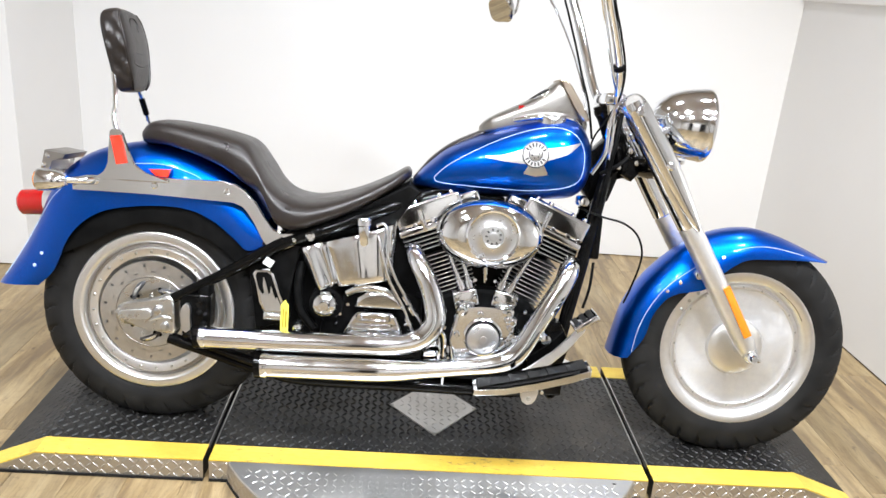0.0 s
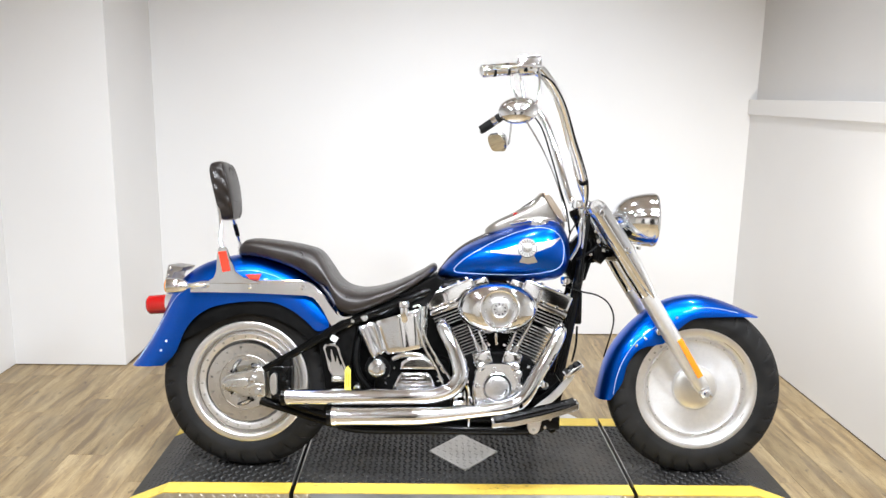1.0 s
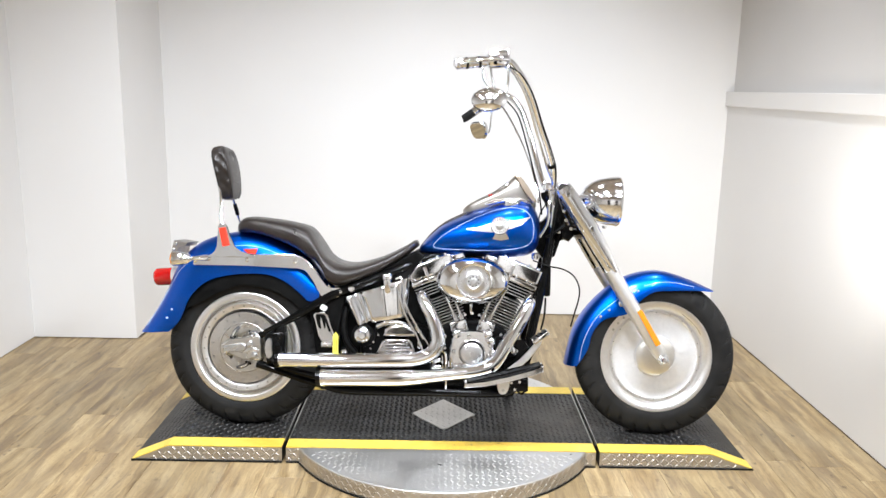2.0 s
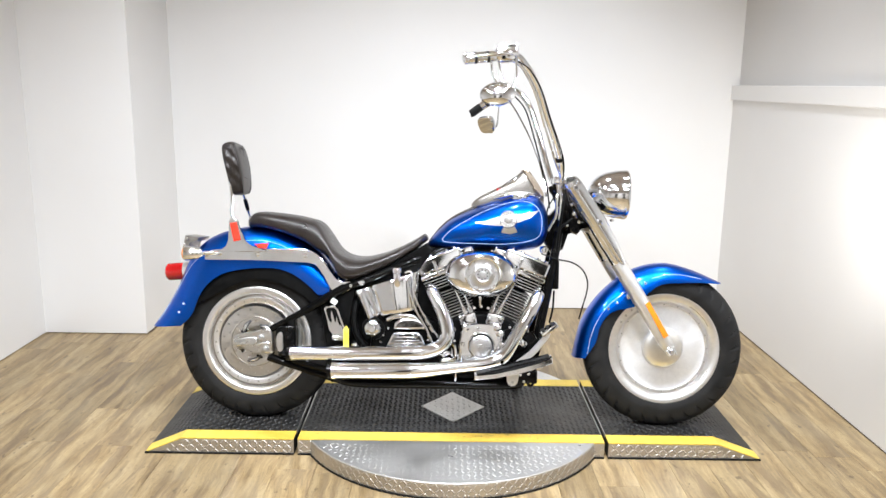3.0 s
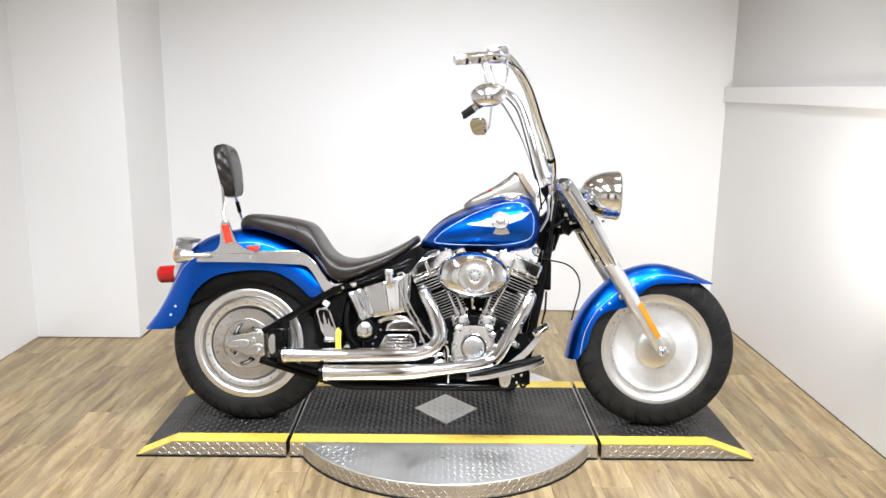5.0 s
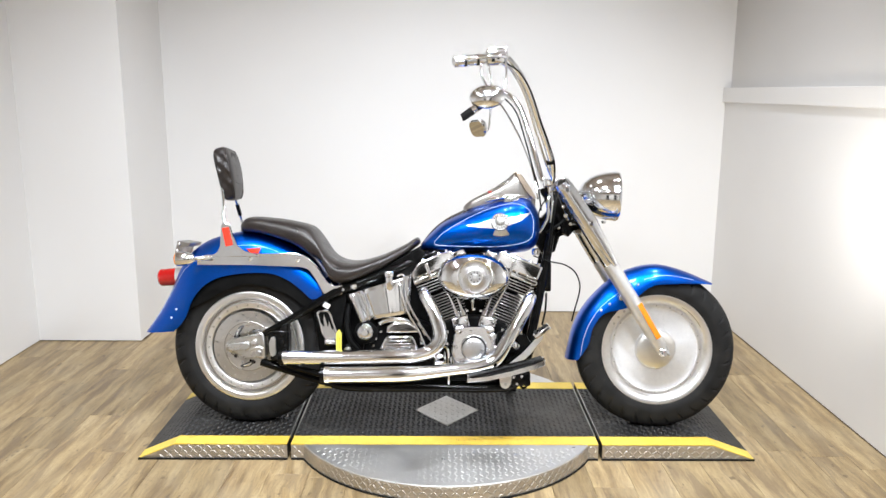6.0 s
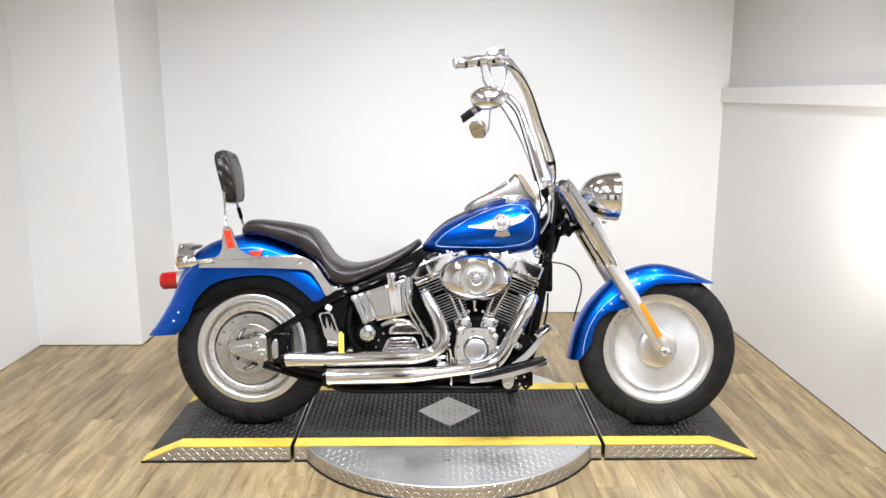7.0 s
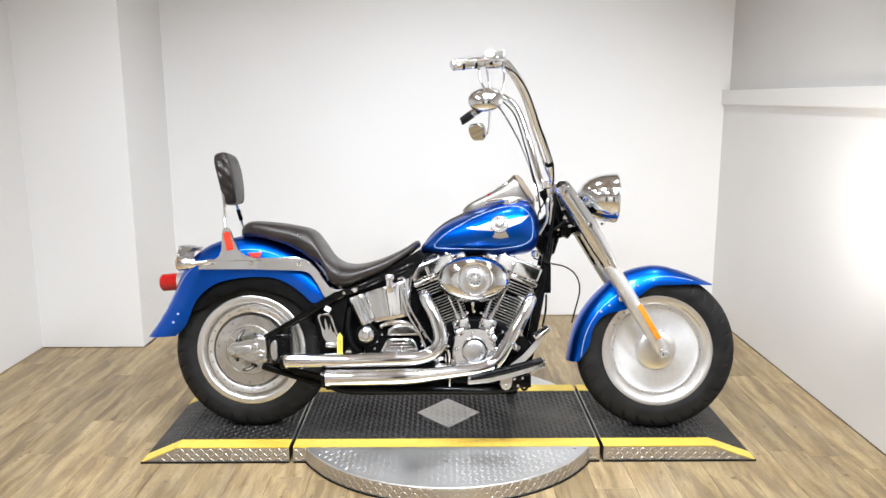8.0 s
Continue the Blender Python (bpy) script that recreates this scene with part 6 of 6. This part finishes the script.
for k in range(2):
    x = 0.112 - 0.045 * k
    part("grip_rubber", tube([(x, -0.400 - (0.120 - x) * 0.25, 1.430 - (0.120 - x) * 0.15), (x - 0.009, -0.402 - (0.120 - x) * 0.25, 1.4287 - (0.120 - x) * 0.15)], 0.0205, 1, 20), M_RUBBER, bars)
part("grip_end", lathe([(0.0, 0.012), (0.012, 0.010), (0.020, 0.004), (0.021, -0.004), (0.018, -0.010)], (0.028, -0.423, 1.416), (-1, -0.25, -0.15), 24), M_CHROME, bars)
part("grip", tube([(0.150, 0.402, 1.384), (0.140, 0.405, 1.378), (0.070, 0.428, 1.331), (0.060, 0.431, 1.325)], [0.017, 0.019, 0.019, 0.017], 2, 18), M_RUBBER, bars, "black hand grip")
part("grip_band", tube([(0.128, 0.409, 1.370), (0.110, 0.415, 1.358)], 0.0205, 1, 18), M_CHROME, bars)
part("switch_housing", tube([(0.200, -0.372, 1.440), (0.190, -0.376, 1.440), (0.150, -0.390, 1.436), (0.138, -0.394, 1.434)], [0.022, 0.027, 0.027, 0.022], 2, 18), M_CHROME, bars)
part("switch_button", box((0.160, -0.414, 1.420), (0.172, -0.404, 1.432), 0.002), M_PLASTIC, bars)
part("switch_button", box((0.178, -0.408, 1.430), (0.188, -0.398, 1.442), 0.002), M_PLASTIC, bars)
part("brake_reservoir", tilted(box((-0.040, -0.425, -0.016), (0.036, -0.372, 0.014), 0.007, 3), 0.180, 1.450, -4), M_CHROME, bars, "chrome brake reservoir")
part("reservoir_lid", tilted(box((-0.038, -0.423, 0.014), (0.034, -0.374, 0.019), 0.002, 2), 0.180, 1.450, -4), M_CHROME, bars)
part("brake_lever", tube([(0.215, -0.380, 1.440), (0.205, -0.43, 1.436), (0.160, -0.462, 1.430), (0.090, -0.478, 1.420), (0.055, -0.480, 1.418)], [0.009, 0.008, 0.007, 0.007, 0.008], 5, 10), M_CHROME, bars)
part("clutch_perch", tilted(box((-0.03, 0.355, -0.018), (0.03, 0.415, 0.018), 0.008, 3), 0.205, 1.418, 20), M_CHROME, bars)
part("clutch_clamp", tube([(0.205, 0.372, 1.418), (0.180, 0.385, 1.404), (0.158, 0.398, 1.390)], [0.020, 0.026, 0.021], 3, 18), M_CHROME, bars)
part("clutch_lever", tube([(0.22, 0.40, 1.42), (0.19, 0.45, 1.40), (0.12, 0.48, 1.36), (0.06, 0.485, 1.32)], 0.007, 5, 10), M_CHROME, bars)
mirror_near = lathe([(0.0, -0.020), (0.022, -0.018), (0.040, -0.010), (0.050, 0.002), (0.053, 0.012), (0.050, 0.016), (0.0, 0.016)], (0, 0, 0), sides=48)
for v in mirror_near.verts:
    v.co.z *= 0.84
    v.co.x *= 1.24
mirror_near.transform(Matrix.Translation((0.147, -0.400, 1.300)) @ Matrix.Rotation(radians(-7), 4, "Y") @ Matrix.Rotation(radians(-8), 4, "X"))
mirror = part("mirror", mirror_near, M_CHROME, bike, "oval chrome mirror shell hung under the bar")
part("mirror_glass", prism([(0.147 + 0.047 * math.cos(2 * math.pi * k / 32), 1.300 + 0.029 * math.sin(2 * math.pi * k / 32)) for k in range(32)], -0.383, -0.381), M_MIRROR, mirror)
for pts in ([(0.122, -0.398, 1.412), (0.126, -0.402, 1.370), (0.142, -0.402, 1.334)], [(0.150, -0.392, 1.412), (0.156, -0.398, 1.370), (0.164, -0.400, 1.332)], [(0.212, -0.380, 1.430), (0.214, -0.390, 1.370), (0.206, -0.395, 1.325), (0.190, -0.400, 1.312)]):
    part("mirror_stem", tube(pts, 0.0048, 5, 10), M_CHROME, mirror)


def shield(v):
    """Squares a round plan off and narrows it at the foot."""
    r = math.hypot(v.co.y, v.co.z)
    if r > 1e-6:
        c, q = v.co.y / r, v.co.z / r
        f = (abs(c) ** 3.6 + abs(q) ** 3.6) ** (-1 / 3.6)
        v.co.y, v.co.z = r * c * f * 1.10 * (1 - 0.12 * max(0.0, -q)), r * q * f * 0.96


far_bm = lathe([(0.0, -0.006), (0.040, -0.005), (0.044, 0.0), (0.042, 0.014), (0.026, 0.026), (0.0, 0.030)], (0, 0, 0), (1, 0, 0), 40)
for v in far_bm.verts:
    shield(v)
far_bm.transform(Matrix.Translation((0.132, 0.420, 1.272)) @ Matrix.Rotation(radians(46), 4, "Z") @ Matrix.Rotation(radians(-24), 4, "Y"))
mirror2 = part("mirror", far_bm, M_CHROME, bike, "oval chrome mirror hung under the far bar")
far_glass = lathe([(0.0, -0.0068), (0.038, -0.0068), (0.038, -0.005)], (0, 0, 0), (1, 0, 0), 40)
for v in far_glass.verts:
    shield(v)
far_glass.transform(Matrix.Translation((0.132, 0.420, 1.272)) @ Matrix.Rotation(radians(46), 4, "Z") @ Matrix.Rotation(radians(-24), 4, "Y"))
part("mirror_glass", far_glass, M_MIRROR, mirror2)
part("mirror_stem", tube([(0.196, 0.405, 1.395), (0.190, 0.412, 1.345), (0.182, 0.420, 1.270), (0.150, 0.420, 1.272)], 0.0055, 5, 10), M_CHROME, mirror2)

# cables
for pts, r, mat, label in (
        ([(0.196, -0.386, 1.428), (0.252, -0.358, 1.404), (0.284, -0.328, 1.374), (0.319, -0.291, 1.320), (0.361, -0.233, 1.222), (0.392, -0.194, 1.156), (0.424, -0.144, 1.072), (0.426, -0.100, 1.000), (0.405, -0.07, 0.945), (0.372, -0.07, 0.880), (0.380, -0.08, 0.800)], 0.0028, M_PLASTIC, "black control cable"),
        ([(0.190, -0.372, 1.426), (0.236, -0.346, 1.402), (0.290, -0.290, 1.322), (0.336, -0.222, 1.206), (0.390, -0.140, 1.075), (0.420, -0.10, 1.010), (0.425, -0.085, 0.930), (0.418, -0.090, 0.840)], 0.0050, M_CHROME, "braided brake line"),
        ([(0.215, 0.375, 1.405), (0.262, 0.330, 1.330), (0.315, 0.250, 1.215), (0.352, 0.180, 1.110), (0.372, 0.12, 1.020), (0.380, 0.06, 0.940)], 0.0045, M_CHROME, "braided clutch line"),
        ([(0.240, 0.362, 1.415), (0.300, 0.290, 1.335), (0.338, 0.205, 1.195), (0.366, 0.140, 1.070), (0.385, 0.09, 0.985), (0.392, 0.03, 0.890)], 0.0034, M_PLASTIC, "black wiring sleeve"),
        ([(0.430, -0.09, 1.000), (0.405, -0.115, 0.930), (0.402, -0.115, 0.860), (0.372, -0.11, 0.800)], 0.0065, M_CHROME, "braided hose"),
        ([(0.440, -0.10, 0.965), (0.428, -0.118, 0.890), (0.416, -0.118, 0.800), (0.410, -0.110, 0.720)], 0.0055, M_PLASTIC, "black cable"),
        ([(0.350, -0.09, 0.705), (0.416, -0.105, 0.684), (0.473, -0.108, 0.672), (0.515, -0.108, 0.644), (0.536, -0.106, 0.599), (0.535, -0.102, 0.553), (0.519, -0.098, 0.489), (0.512, -0.07, 0.440)], 0.0030, M_PLASTIC, "thin black speed sensor cable"),
        ([(0.470, -0.10, 0.850), (0.440, -0.105, 0.825), (0.400, -0.09, 0.800)], 0.0060, M_PLASTIC, "black cable"),
        ([(0.400, -0.128, 0.560), (0.397, -0.130, 0.490), (0.385, -0.126, 0.430)], 0.0040, M_PLASTIC, "thin brake pipe")):
    part("cable", tube(pts, r, 6, 8), mat, bike, label)
part("cable_wrap", tube([(0.412, -0.134, 1.078), (0.407, -0.141, 1.088)], 0.0165, 1, 14), M_PLASTIC, bike)
for x, z, r in ((0.470, 0.905, 0.007), (0.480, 0.868, 0.008), (0.500, 0.835, 0.007), (0.452, 0.820, 0.006)):
    part("bracket_bolt", lathe([(0.0, -0.008), (r, -0.006), (r, 0.03)], (x, -0.075, z), sides=12), M_CHROME, bike)
part("horn_bracket", prism([(0.468, 0.862), (0.505, 0.842), (0.515, 0.806), (0.495, 0.782), (0.462, 0.800)], -0.07, 0.05, 0.012), M_BLACK, bike)

# ---- planks of the floor ----
PW, PL = 0.152, 0.915
PLANK = plank_mesh(PL, PW)
floor_ob = bpy.data.objects["floor"]
ncol = int((X_R - X_L) / PW) + 1
far_bm = bmesh.new()
rng = random.Random(5)
for c in range(ncol):
    x = X_R - PW * (c + 0.5)
    shift = rng.uniform(0, PL)
    r = 0
    while True:
        y = Y_B + shift - PL * (r + 0.5)
        r += 1
        limit = Y_B if x > X_J else Y_J
        if y - PL / 2 >= limit - 0.02:
            continue
        if y + PL / 2 < Y_F:
            break
        if y < -1.9:
            box((x - PW / 2 + 0.0004, max(y - PL / 2, Y_F) + 0.0004, -0.006), (x + PW / 2 - 0.0004, y + PL / 2 - 0.0004, 0), bm=far_bm)
        else:
            ob = new("plank", PLANK if y + PL / 2 < limit + 0.06 else plank_mesh(limit + 0.04 - (y - PL / 2), PW))
            y = y if y + PL / 2 < limit + 0.06 else (limit + 0.04 + y - PL / 2) / 2
            ob.parent = floor_ob
            ob.location = (x, y, 0)
tagged(part("plank_field", far_bm, M_OAK, floor_ob, smooth=False), kind="stuff")
